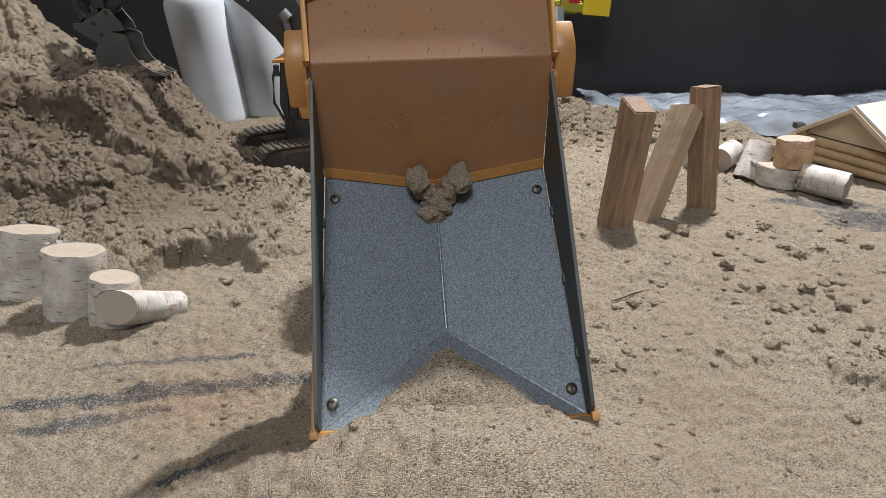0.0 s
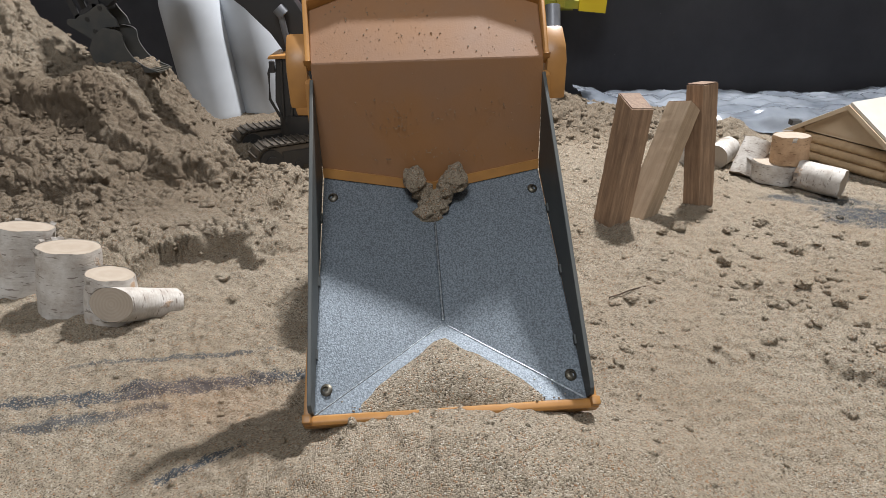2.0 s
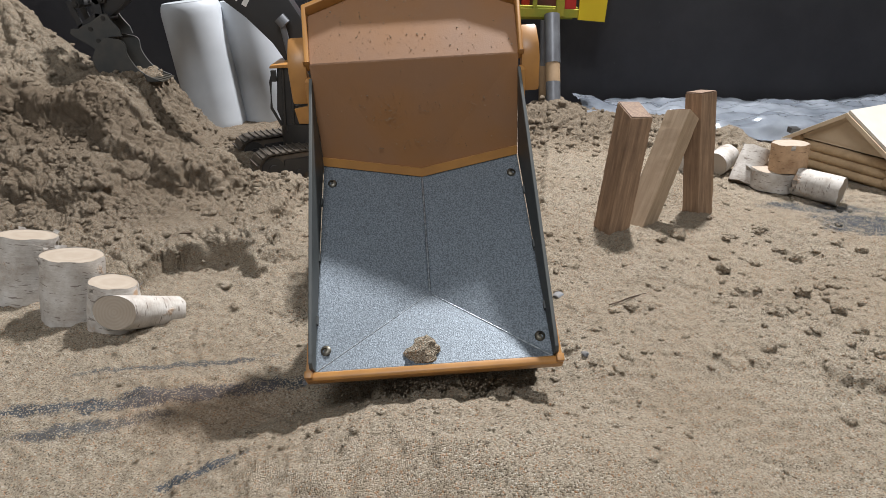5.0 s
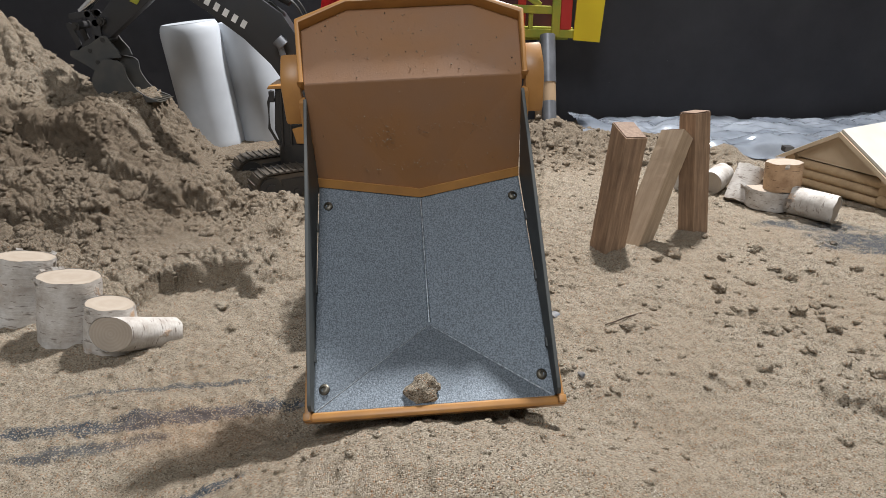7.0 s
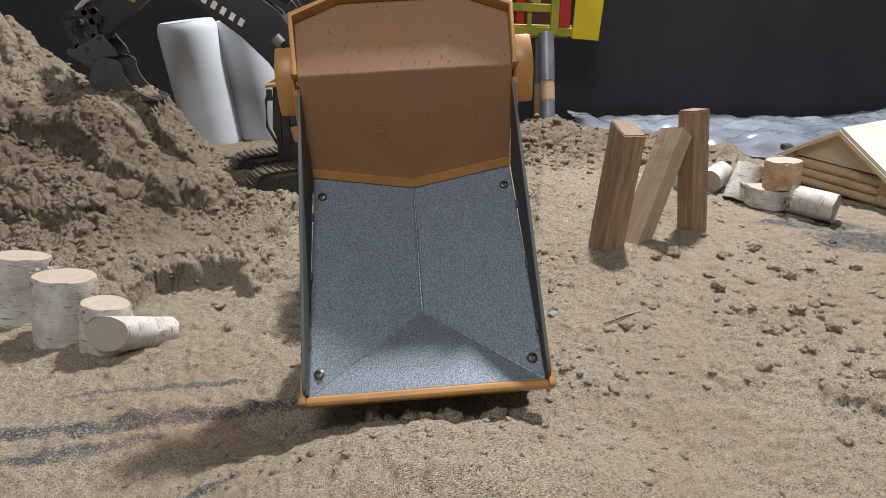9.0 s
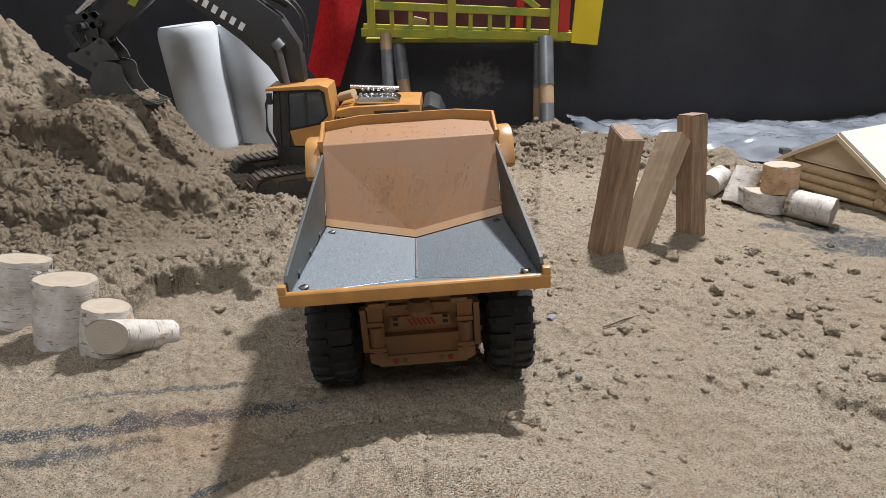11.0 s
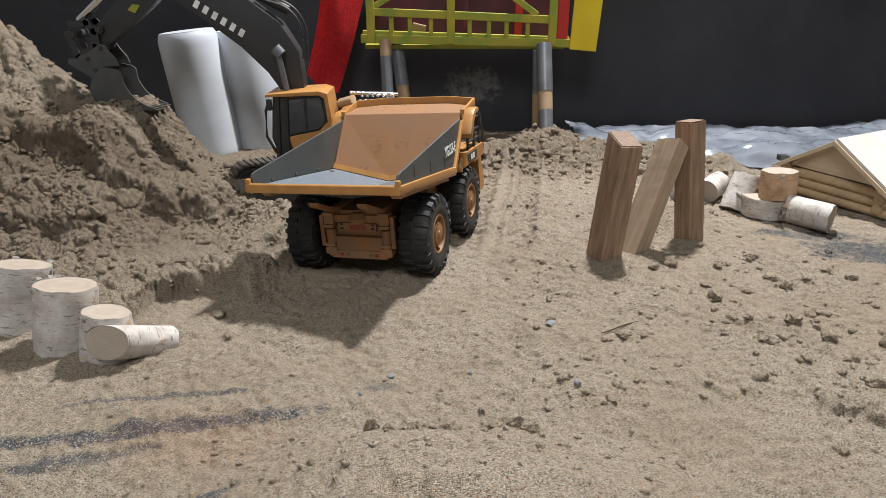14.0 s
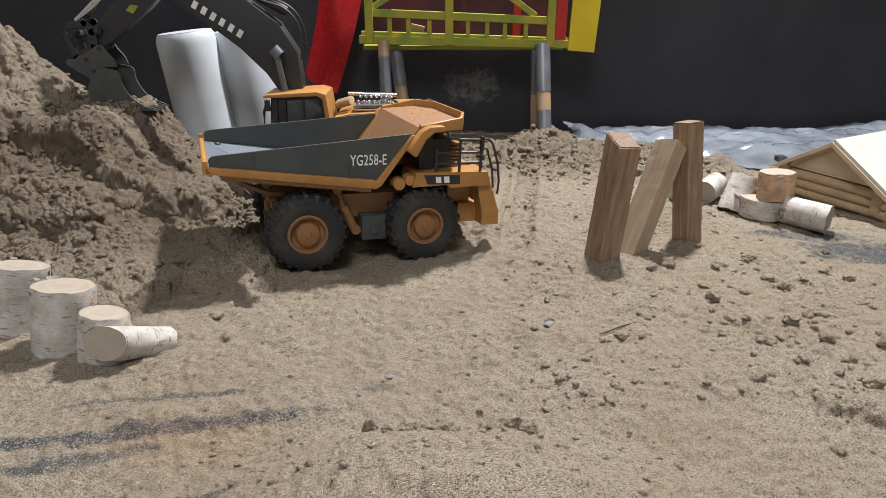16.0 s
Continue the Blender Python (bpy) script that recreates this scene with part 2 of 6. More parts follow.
def wall_material():
    """Black sheeting with dull wear, vertical wipes and a patch of pale dust."""
    m = bpy.data.materials.new("backdrop_sheeting")
    m.use_nodes = True
    nt = m.node_tree
    b = nt.nodes["Principled BSDF"]
    b.inputs["Specular IOR Level"].default_value = 0.35
    co = nt.nodes.new("ShaderNodeNewGeometry").outputs["Position"]
    sep = nt.nodes.new("ShaderNodeSeparateXYZ")
    nt.links.new(co, sep.inputs[0])

    def noise_of(scale, detail, stretch=(1, 1, 1)):
        mp = node(nt, "ShaderNodeMapping")
        mp.inputs["Scale"].default_value = stretch
        nt.links.new(co, mp.inputs["Vector"])
        n = node(nt, "ShaderNodeTexNoise", Scale=scale, Detail=detail, Roughness=0.65)
        nt.links.new(mp.outputs[0], n.inputs["Vector"])
        return n.outputs["Fac"]
    base = ramp_of(nt, noise_of(5.0, 5.0), [(0.3, (0.046, 0.047, 0.056)), (0.75, (0.076, 0.077, 0.088))])
    wipes = ramp_of(nt, noise_of(9.0, 4.0, (1.0, 1.0, 0.25)), [(0.55, (0, 0, 0)), (0.8, (1, 1, 1))])
    base = mixed(nt, math_node(nt, "MULTIPLY", wipes, 0.35), base, (0.085, 0.085, 0.092))
    dx = math_node(nt, "MULTIPLY", math_node(nt, "SUBTRACT", sep.outputs[0], 0.055), 10.5)
    dz = math_node(nt, "MULTIPLY", math_node(nt, "SUBTRACT", sep.outputs[2], 0.085), 17.0)
    spot = math_node(nt, "SUBTRACT", 1.0, math_node(nt, "ADD", math_node(nt, "MULTIPLY", dx, dx), math_node(nt, "MULTIPLY", dz, dz)), True)
    dust = ramp_of(nt, math_node(nt, "MULTIPLY", noise_of(70.0, 8.0), math_node(nt, "ADD", math_node(nt, "MULTIPLY", spot, 0.75), 0.25)), [(0.36, (0, 0, 0)), (0.52, (1, 1, 1))])
    base = mixed(nt, dust, base, (0.19, 0.19, 0.19))
    specks = ramp_of(nt, noise_of(110.0, 2.0), [(0.77, (0, 0, 0)), (0.79, (1, 1, 1))])
    base = mixed(nt, math_node(nt, "MULTIPLY", specks, 0.6), base, (0.15, 0.15, 0.15))
    nt.links.new(base, b.inputs["Base Color"])
    rough = nt.nodes.new("ShaderNodeMapRange")
    rough.inputs["To Min"].default_value, rough.inputs["To Max"].default_value = 0.45, 0.75
    nt.links.new(noise_of(8.0, 4.0), rough.inputs["Value"])
    nt.links.new(rough.outputs["Result"], b.inputs["Roughness"])
    bp = node(nt, "ShaderNodeBump", Strength=0.3, Distance=0.002)
    nt.links.new(noise_of(30.0, 4.0), bp.inputs["Height"])
    nt.links.new(bp.outputs["Normal"], b.inputs["Normal"])
    return m


WALL_SHEET = wall_material()
SAND = sand_material()
BARK = bark_material("birch_bark", (1.0, 0.99, 0.97))
BARK_TAN = bark_material("tan_bark", (0.95, 0.66, 0.42))
CUT = wood_material("cut_birch", (0.39, 0.335, 0.275), (0.31, 0.255, 0.20), (9, 9, 9), True, 0.8)
STAKE = wood_material("weathered_pine", (0.36, 0.238, 0.150), (0.125, 0.074, 0.046), (70, 70, 6))
END_GRAIN = wood_material("rough_end_grain", (0.26, 0.175, 0.12), (0.12, 0.07, 0.045), (120, 120, 30))
STAKE_PALE = wood_material("sawn_pine", (0.50, 0.385, 0.275), (0.33, 0.24, 0.16), (70, 70, 6))
CABIN_WOOD = wood_material("cabin_pine", (0.48, 0.35, 0.215), (0.38, 0.265, 0.155), (8, 60, 60))
CABIN_BOARD = material("cabin_board", (0.56, 0.45, 0.325), 0.75, 0, (0.48, 0.375, 0.26), 30)
ROOF_WHITE = material("painted_roof", (0.58, 0.56, 0.52), 0.7, 0, (0.52, 0.49, 0.44), 25)
ORANGE = material("orange_plastic", (0.41, 0.200, 0.054), 0.36, 0, (0.34, 0.165, 0.050), 60, bump=0.05, bump_scale=700)
ORANGE_DUSTY = material("dusty_orange_plastic", (0.255, 0.120, 0.044), 0.52, 0, (0.228, 0.120, 0.062), 22, 6, bump=0.12, bump_scale=900, rough2=0.7)
DUST_FRAME = material("dusty_frame_plastic", (0.34, 0.165, 0.066), 0.55, 0, (0.27, 0.150, 0.080), 30, 6, bump=0.15, bump_scale=600)
RUBBER = material("tyre_rubber", (0.018, 0.018, 0.019), 0.62, 0, (0.055, 0.048, 0.04), 30, 6, (0.28, 0.5), bump=0.2, bump_scale=500)
BLACK = material("black_plastic", (0.020, 0.020, 0.022), 0.42, 0, (0.030, 0.028, 0.026), 50, bump=0.08, bump_scale=600)
STEEL_GREY = material("grey_painted_panel", (0.052, 0.06, 0.062), 0.42, 0.1, (0.075, 0.078, 0.074), 18, 6, rough2=0.62)
BED_FLOOR = material("hammered_grey_metal", (0.188, 0.222, 0.257), 0.50, 0.5, (0.092, 0.110, 0.130), 980, 1, (0.36, 0.64), bump=0.35, bump_scale=1300, rough2=0.58)
# bright metal for the rods that draw the highlight on the bed's folds
FOLD_GLINT = material("fold_glint_metal", (0.42, 0.47, 0.52), 0.30, 0.95, (0.24, 0.27, 0.30), 500, 2, (0.4, 0.6), bump=0.2, bump_scale=1300)
CHROME = material("chrome", (0.75, 0.75, 0.76), 0.12, 1.0, (0.6, 0.6, 0.62), 30)
BOLT = material("bolt_steel", (0.18, 0.17, 0.15), 0.4, 0.9, (0.10, 0.09, 0.07), 200)
WHITE_PRINT = material("white_print", (0.78, 0.78, 0.77), 0.55, 0, (0.66, 0.66, 0.65), 90)
RED_PRINT = material("red_print", (0.35, 0.04, 0.03), 0.6)
WHITE_TUB = material("white_plastic", (0.50, 0.535, 0.58), 0.45, 0, (0.42, 0.45, 0.49), 14, 5, rough2=0.6)
RED_FELT = material("red_fabric", (0.62, 0.018, 0.022), 0.85, 0, (0.46, 0.01, 0.014), 160, 3, bump=0.9, bump_scale=420)
LIME = material("lime_paint", (0.19, 0.25, 0.028), 0.55, 0, (0.34, 0.29, 0.025), 34, 6, bump=0.3, bump_scale=250)
YELLOW = material("yellow_paint", (0.66, 0.50, 0.012), 0.45, 0, (0.60, 0.44, 0.01), 20)
PURPLE = material("dark_red_board", (0.10, 0.018, 0.03), 0.7, 0, (0.05, 0.012, 0.02), 20)
RED_PAINT = material("red_paint", (0.46, 0.02, 0.018), 0.5, 0, (0.38, 0.018, 0.015), 25)
PIPE_GREY = material("grey_tape", (0.17, 0.18, 0.20), 0.35, 0.3, (0.12, 0.125, 0.14), 40)
PIPE_TAN = material("tan_tape", (0.36, 0.25, 0.15), 0.6, 0, (0.28, 0.19, 0.11), 40)
BUCKET_GREY = material("dusty_bucket_metal", (0.058, 0.062, 0.064), 0.5, 0.2, (0.085, 0.082, 0.076), 40, 6, rough2=0.65)
BOOM_BLACK = material("charcoal_metal", (0.040, 0.042, 0.047), 0.36, 0.3, (0.042, 0.042, 0.044), 30, bump=0.06)
TRACK = material("dusty_track", (0.032, 0.031, 0.030), 0.45, 0.2, (0.11, 0.09, 0.07), 40, 6, (0.35, 0.7), bump=0.2)
FOIL = material("clear_plastic_film", (0.50, 0.545, 0.61), 0.10, 0.25, (0.26, 0.295, 0.35), 14, 5, bump=0.5, bump_scale=45)
PLASTER = material("room_paint", (0.55, 0.55, 0.54), 0.9, 0, (0.50, 0.50, 0.49), 3)
REFLECTOR = material("amber_green_reflector", (0.16, 0.17, 0.05), 0.35)
PEBBLE = material("pebble", (0.13, 0.14, 0.16), 0.6, 0, (0.20, 0.19, 0.18), 300)
TWIG = material("twig", (0.09, 0.06, 0.04), 0.85)


def glass_material():
    m = bpy.data.materials.new("tinted_glass")
    m.use_nodes = True
    b = m.node_tree.nodes["Principled BSDF"]
    b.inputs["Base Color"].default_value = (0.05, 0.06, 0.075, 1)
    b.inputs["Roughness"].default_value = 0.06
    b.inputs["Transmission Weight"].default_value = 0.35
    return m


GLASS = glass_material()

# ---- building helpers ----
def part(name, bm, mat, parent=None, label="", m=None, smooth=False, bevel=0.0, crease=0.6):
    """Links a bmesh as ONE mesh object under a thing or a part."""
    if bevel:
        edges = [e for e in bm.edges if len(e.link_faces) == 2 and e.calc_face_angle(0) > crease]
        bmesh.ops.bevel(bm, geom=edges, offset=bevel, segments=2, profile=0.6, affect="EDGES", clamp_overlap=True)
    bmesh.ops.recalc_face_normals(bm, faces=bm.faces)
    me = bpy.data.meshes.new(name)
    bm.to_mesh(me)
    bm.free()
    if smooth:
        me.shade_smooth()
        me.set_sharp_from_angle(angle=radians(38))
    me.materials.append(mat)
    ob = new(name, me)
    if parent:
        ob.parent = parent
    if m is not None:
        ob.matrix_local = m
    if label:
        tagged(ob, label)
    return ob


def thing(name, label, category, m=None, group=""):
    ob = new(name)
    ob.empty_display_size = 0.02
    if m is not None:
        ob.matrix_world = m
    return tagged(ob, label, category, group)


def box(bm, a, b, m=None):
    """An upright box between two corners."""
    v = [bm.verts.new((x, y, z)) for x in (a[0], b[0]) for y in (a[1], b[1]) for z in (a[2], b[2])]
    for f in ((0, 1, 3, 2), (4, 6, 7, 5), (0, 4, 5, 1), (2, 3, 7, 6), (0, 2, 6, 4), (1, 5, 7, 3)):
        bm.faces.new([v[i] for i in f])
    if m is not None:
        bmesh.ops.transform(bm, matrix=m, verts=v)
    return v


def prism(bm, profile, y0, y1, axis="y"):
    """A profile of (x, z) pairs drawn out along y (or of (x, y) pairs along z, or (y, z) along x)."""
    def at(p, d):
        return (p[0], d, p[1]) if axis == "y" else (p[0], p[1], d) if axis == "z" else (d, p[0], p[1])
    a, b = [bm.verts.new(at(p, y0)) for p in profile], [bm.verts.new(at(p, y1)) for p in profile]
    bm.faces.new(a)
    bm.faces.new(b[::-1])
    n = len(profile)
    for i in range(n):
        bm.faces.new((a[i], b[i], b[(i + 1) % n], a[(i + 1) % n]))
    return a + b


def rod(bm, p, q, r0, r1=None, seg=16):
    p, q = Vector(p), Vector(q)
    m = Matrix.Translation((p + q) / 2) @ (q - p).to_track_quat("Z", "Y").to_matrix().to_4x4()
    return bmesh.ops.create_cone(bm, cap_ends=True, segments=seg, radius1=r0, radius2=r0 if r1 is None else r1, depth=(q - p).length, matrix=m)["verts"]


def lathe(bm, profile, seg=40, m=None, wob=None):
    """Turns (radius, height) pairs round z."""
    rings = []
    for r, z in profile:
        rings.append([bm.verts.new(((r * (wob(i) if wob else 1)) * math.cos(2 * math.pi * i / seg), (r * (wob(i) if wob else 1)) * math.sin(2 * math.pi * i / seg), z)) for i in range(seg)])
    for a, b in zip(rings, rings[1:]):
        for i in range(seg):
            bm.faces.new((a[i], a[(i + 1) % seg], b[(i + 1) % seg], b[i]))
    bm.faces.new(rings[0][::-1])
    bm.faces.new(rings[-1])
    if m is not None:
        bmesh.ops.transform(bm, matrix=m, verts=[v for r in rings for v in r])


def tube(bm, points, r, seg=8):
    points = [Vector(p) for p in points]
    rings = []
    for i, p in enumerate(points):
        d = (points[min(i + 1, len(points) - 1)] - points[max(i - 1, 0)]).normalized()
        q = d.to_track_quat("Z", "Y")
        rings.append([bm.verts.new(p + q @ Vector((r * math.cos(2 * math.pi * k / seg), r * math.sin(2 * math.pi * k / seg), 0))) for k in range(seg)])
    for a, b in zip(rings, rings[1:]):
        for k in range(seg):
            bm.faces.new((a[k], a[(k + 1) % seg], b[(k + 1) % seg], b[k]))
    bm.faces.new(rings[0][::-1])
    bm.faces.new(rings[-1])


def plate(bm, corners, thick):
    """A flat or bent sheet from a loop of corners, thickened against its normal."""
    v = [bm.verts.new(c) for c in corners]
    f = bm.faces.new(v)
    f.normal_update()
    n = f.normal.copy()
    w = [bm.verts.new(Vector(c) - n * thick) for c in corners]
    bm.faces.new(w[::-1])
    k = len(v)
    for i in range(k):
        bm.faces.new((v[i], w[i], w[(i + 1) % k], v[(i + 1) % k]))


def text_part(name, words, size, mat, parent, m, label=""):
    c = bpy.data.curves.new(name, "FONT")
    c.body, c.size, c.extrude, c.align_x, c.align_y = words, size, 0.0002, "CENTER", "CENTER"
    c.offset, c.space_character = size * 0.010, 1.05
    ob = bpy.data.objects.new(name, c)
    me = bpy.data.meshes.new_from_object(ob)
    me.name = name
    me.materials.append(mat)
    bpy.data.objects.remove(ob)
    out = new(name, me)
    out.parent = parent
    out.matrix_local = m
    if label:
        tagged(out, label)
    return out


# smooth random fields for the sand
TABLES = {}


def field(x, y, scale, seed):
    if seed not in TABLES:
        TABLES[seed] = np.random.RandomState(seed).rand(256, 256)
    table = TABLES[seed]
    u, v = x * scale + seed * 7.31, y * scale + seed * 3.17
    i, j = np.floor(u).astype(int), np.floor(v).astype(int)
    a, b = u - i, v - j
    a, b = a * a * a * (a * (a * 6 - 15) + 10), b * b * b * (b * (b * 6 - 15) + 10)
    g = lambda p, q: table[p % 256, q % 256]
    return (g(i, j) * (1 - a) + g(i + 1, j) * a) * (1 - b) + (g(i, j + 1) * (1 - a) + g(i + 1, j + 1) * a) * b - 0.5


def fbm(x, y, scale, seed, octaves=4, gain=0.5):
    out, amp = 0, 1.0
    for k in range(octaves):
        out = out + amp * field(x * math.cos(k) - y * math.sin(k), x * math.sin(k) + y * math.cos(k), scale * 2.03 ** k, seed + k)
        amp *= gain
    return out


def ease(t):
    t = np.clip(t, 0, 1)
    return t * t * (3 - 2 * t)


def bump(x, y, cx, cy, rx, ry, turn=0.0):
    c, s = math.cos(radians(turn)), math.sin(radians(turn))
    u, v = ((x - cx) * c + (y - cy) * s) / rx, (-(x - cx) * s + (y - cy) * c) / ry
    return np.exp(-(u * u + v * v))

# ---- the setting ----
GRADIENTS = np.random.RandomState(9).randn(4096, 3)
GRADIENTS /= np.linalg.norm(GRADIENTS, axis=1)[:, None]


def solid_noise(p, scale, seed):
    """Smooth gradient noise in space, about -0.6 to 0.6, for points of shape (n, 3)."""
    q = p * scale + seed * 5.37
    i = np.floor(q).astype(np.int64)
    f = q - i
    w = f * f * f * (f * (f * 6 - 15) + 10)
    out = 0.0
    for a in (0, 1):
        for b in (0, 1):
            for c in (0, 1):
                key = ((i[:, 0] + a) * 73856093 ^ (i[:, 1] + b) * 19349663 ^ (i[:, 2] + c) * 83492791 ^ seed * 2654435) & 0x7FFFFFFF
                g = GRADIENTS[(key ^ (key >> 13)) & 4095]
                d = g[:, 0] * (f[:, 0] - a) + g[:, 1] * (f[:, 1] - b) + g[:, 2] * (f[:, 2] - c)
                out = out + d * (w[:, 0] if a else 1 - w[:, 0]) * (w[:, 1] if b else 1 - w[:, 1]) * (w[:, 2] if c else 1 - w[:, 2])
    return out


# crest of the dug pile from the tall bank to the digger's tracks
CREST_X = (-1.2, -0.75, -0.66, -0.626, -0.60, -0.575, -0.55, -0.52, -0.50, -0.46, -0.437, -0.420, -0.400, -0.380, -0.33, -0.26)
CREST_Z = (0.240, 0.233, 0.212, 0.197, 0.172, 0.144, 0.114, 0.088, 0.083, 0.084, 0.082, 0.070, 0.030, 0.010, 0.006, 0.0)
# burrows in the face of the pile: x, y, radius, depth
HOLES = ((-0.405, 0.835, 0.013, 0.024), (-0.385, 0.872, 0.012, 0.020), (-0.425, 0.905, 0.013, 0.018), (-0.505, 0.890, 0.014, 0.020),
         (-0.455, 0.872, 0.011, 0.016), (-0.335, 0.845, 0.010, 0.014), (-0.545, 0.830, 0.014, 0.018), (-0.47, 0.915, 0.012, 0.016))


def base_height(x, y):
    """The lie of the sand without its crumbs: a dug pile at the back, a dumped heap near the camera, scoops and ruts."""
    x, y = np.asarray(x, float), np.asarray(y, float)
    wob = fbm(x, y, 14, 33, 2, 0.5)
    crest = np.interp(x + 0.012 * wob + 0.008 * field(x, y, 30, 35), CREST_X, CREST_Z)
    low, tall = np.minimum(crest, 0.100), np.maximum(0, crest - 0.100)
    front = np.clip((y - 0.675 - 0.05 * wob) / 0.26, 0, 1)
    front = 0.45 * front + 0.55 * ease(front)
    h = low * front * (1 - ease((y - 0.975) / 0.10))
    h = h + tall * ease((y - 0.80 - 0.04 * wob) / 0.16) * (1 - ease((y - 1.06) / 0.14))
    # dug terraces: a low ledge in front, a cut bank behind it
    h = h + 0.021 * ease((-0.165 - x + 0.05 * wob) / 0.02) * ease((y - 0.522 - 0.10 * wob + 0.10 * (x + 0.2)) / 0.020)
    h = h + 0.026 * ease((-0.235 - x + 0.06 * wob - 0.13 * ease((y - 0.76) / 0.10)) / 0.04) * ease((y - 0.722 - 0.09 * wob + 0.30 * (x + 0.30)) / 0.022) * (1 - 0.8 * ease((y - 0.80) / 0.12))
    h = h + 0.018 * ease((-0.36 - x + 0.08 * wob) / 0.03) * ease((y - 0.60 - 0.10 * wob) / 0.03) * (1 - ease((y - 0.80) / 0.12))
    h = h - 0.020 * bump(x, y, -0.235, 0.725, 0.055, 0.035, 20) - 0.016 * bump(x, y, -0.45, 0.79, 0.10, 0.035)
    h = h - 0.018 * bump(x, y, -0.40, 0.650, 0.030, 0.016) - 0.012 * bump(x, y, -0.30, 0.690, 0.035, 0.012, -15)
    for cx, cy, r, depth in HOLES:
        h = h - depth * np.exp(-(((x - cx) / r) ** 2 + ((y - cy) / (r * 0.8)) ** 2) ** 2)
    # dumped heap, at its angle of rest
    d = np.sqrt(((x - 0.008) / 1.55) ** 2 + (y - 0.238) ** 2) + 0.006 * fbm(x, y, 22, 31, 3)
    cone = np.maximum(0, 0.083 - 0.66 * d)
    h = h + np.where(cone > 0.052, 0.052 + (cone - 0.052) * 0.55, cone)
    # heaps at the back
    h = h + 0.040 * bump(x, y, 0.175, 1.09, 0.055, 0.060) + 0.026 * bump(x, y, 0.29, 1.04, 0.09, 0.05) + 0.028 * bump(x, y, 0.420, 0.97, 0.032, 0.03) + 0.018 * bump(x, y, 0.10, 1.05, 0.06, 0.05)
    h = h + 0.012 * bump(x, y, 0.385, 0.46, 0.035, 0.03) + 0.006 * bump(x, y, 0.17, 0.53, 0.04, 0.02) + 0.010 * bump(x, y, 0.345, 0.36, 0.05, 0.02, -20) + 0.006 * ease((x - 0.24 + 0.03 * wob) / 0.02) * ease((y - 0.375 - 0.05 * wob + 0.25 * (x - 0.28)) / 0.008) * (1 - ease((y - 0.39) / 0.08))
    # ruts worn by the wheels, and the bank they pushed up
    h = h - 0.007 * bump(x, y, -0.12, 0.645, 0.10, 0.05, 15) + 0.012 * bump(x, y, -0.165, 0.585, 0.06, 0.018, 12)
    for cx, lean, y0, y1, deep in ((0.045, 0.16, 0.62, 1.0, 1.0), (0.105, 0.16, 0.62, 1.0, 1.0), (-0.078, -0.03, 0.36, 0.60, 0.30), (0.048, -0.03, 0.36, 0.60, 0.30)):
        u = x - cx - lean * (y - 0.80)
        span = ease((y - y0) / 0.08) * (1 - ease((y - y1) / 0.08))
        rut = np.exp(-(u / 0.014) ** 4) * span
        h = h - 0.0055 * deep * rut + 0.0014 * (0.35 + 0.65 * deep) * rut * np.sin((y + np.abs(u) * 0.9) * 420) + 0.004 * deep * np.exp(-((np.abs(u) - 0.020) / 0.006) ** 2) * span
    h = h + 0.004 * fbm(x, y, 6, 3, 3) + 0.004 * fbm(x, y, 30, 57, 3, 0.5) * ease((y - 0.28) / 0.1)
    # combed grooves down the face of the tall pile
    comb = ease((-0.575 - x) / 0.03) * ease((y - 0.82) / 0.05)
    h = h - comb * 0.012 * np.abs(np.sin((x * 0.80 + y * 0.60) * 105 + 4 * fbm(x, y, 9, 41, 2))) ** 6
    # scraped low where the tubs and the digger stand, and round the stakes
    low = ease((x + 0.400 - 0.28 * np.maximum(0, 1.0 - y) + 0.03 * wob) / 0.035) * ease((y - 0.80) / 0.04) * (1 - ease((x + 0.10) / 0.05))
    low = np.maximum(low, ease((x + 0.46) / 0.04) * ease((y - 1.03) / 0.04) * (1 - ease((x + 0.10) / 0.05)))
    h = np.where(h > 0, h * (1 - 0.9 * low), h) - 0.008 * low * ease((y - 0.98) / 0.05) - 0.022 * ease((x + 0.31 - 0.06 * wob) / 0.05) * ease((y - 0.77) / 0.05) * (1 - ease((y - 1.0) / 0.05)) * (1 - ease((x + 0.12) / 0.08))
    h = h + 0.002 * bump(x, y, 0.20, 0.63, 0.10, 0.05)
    return h


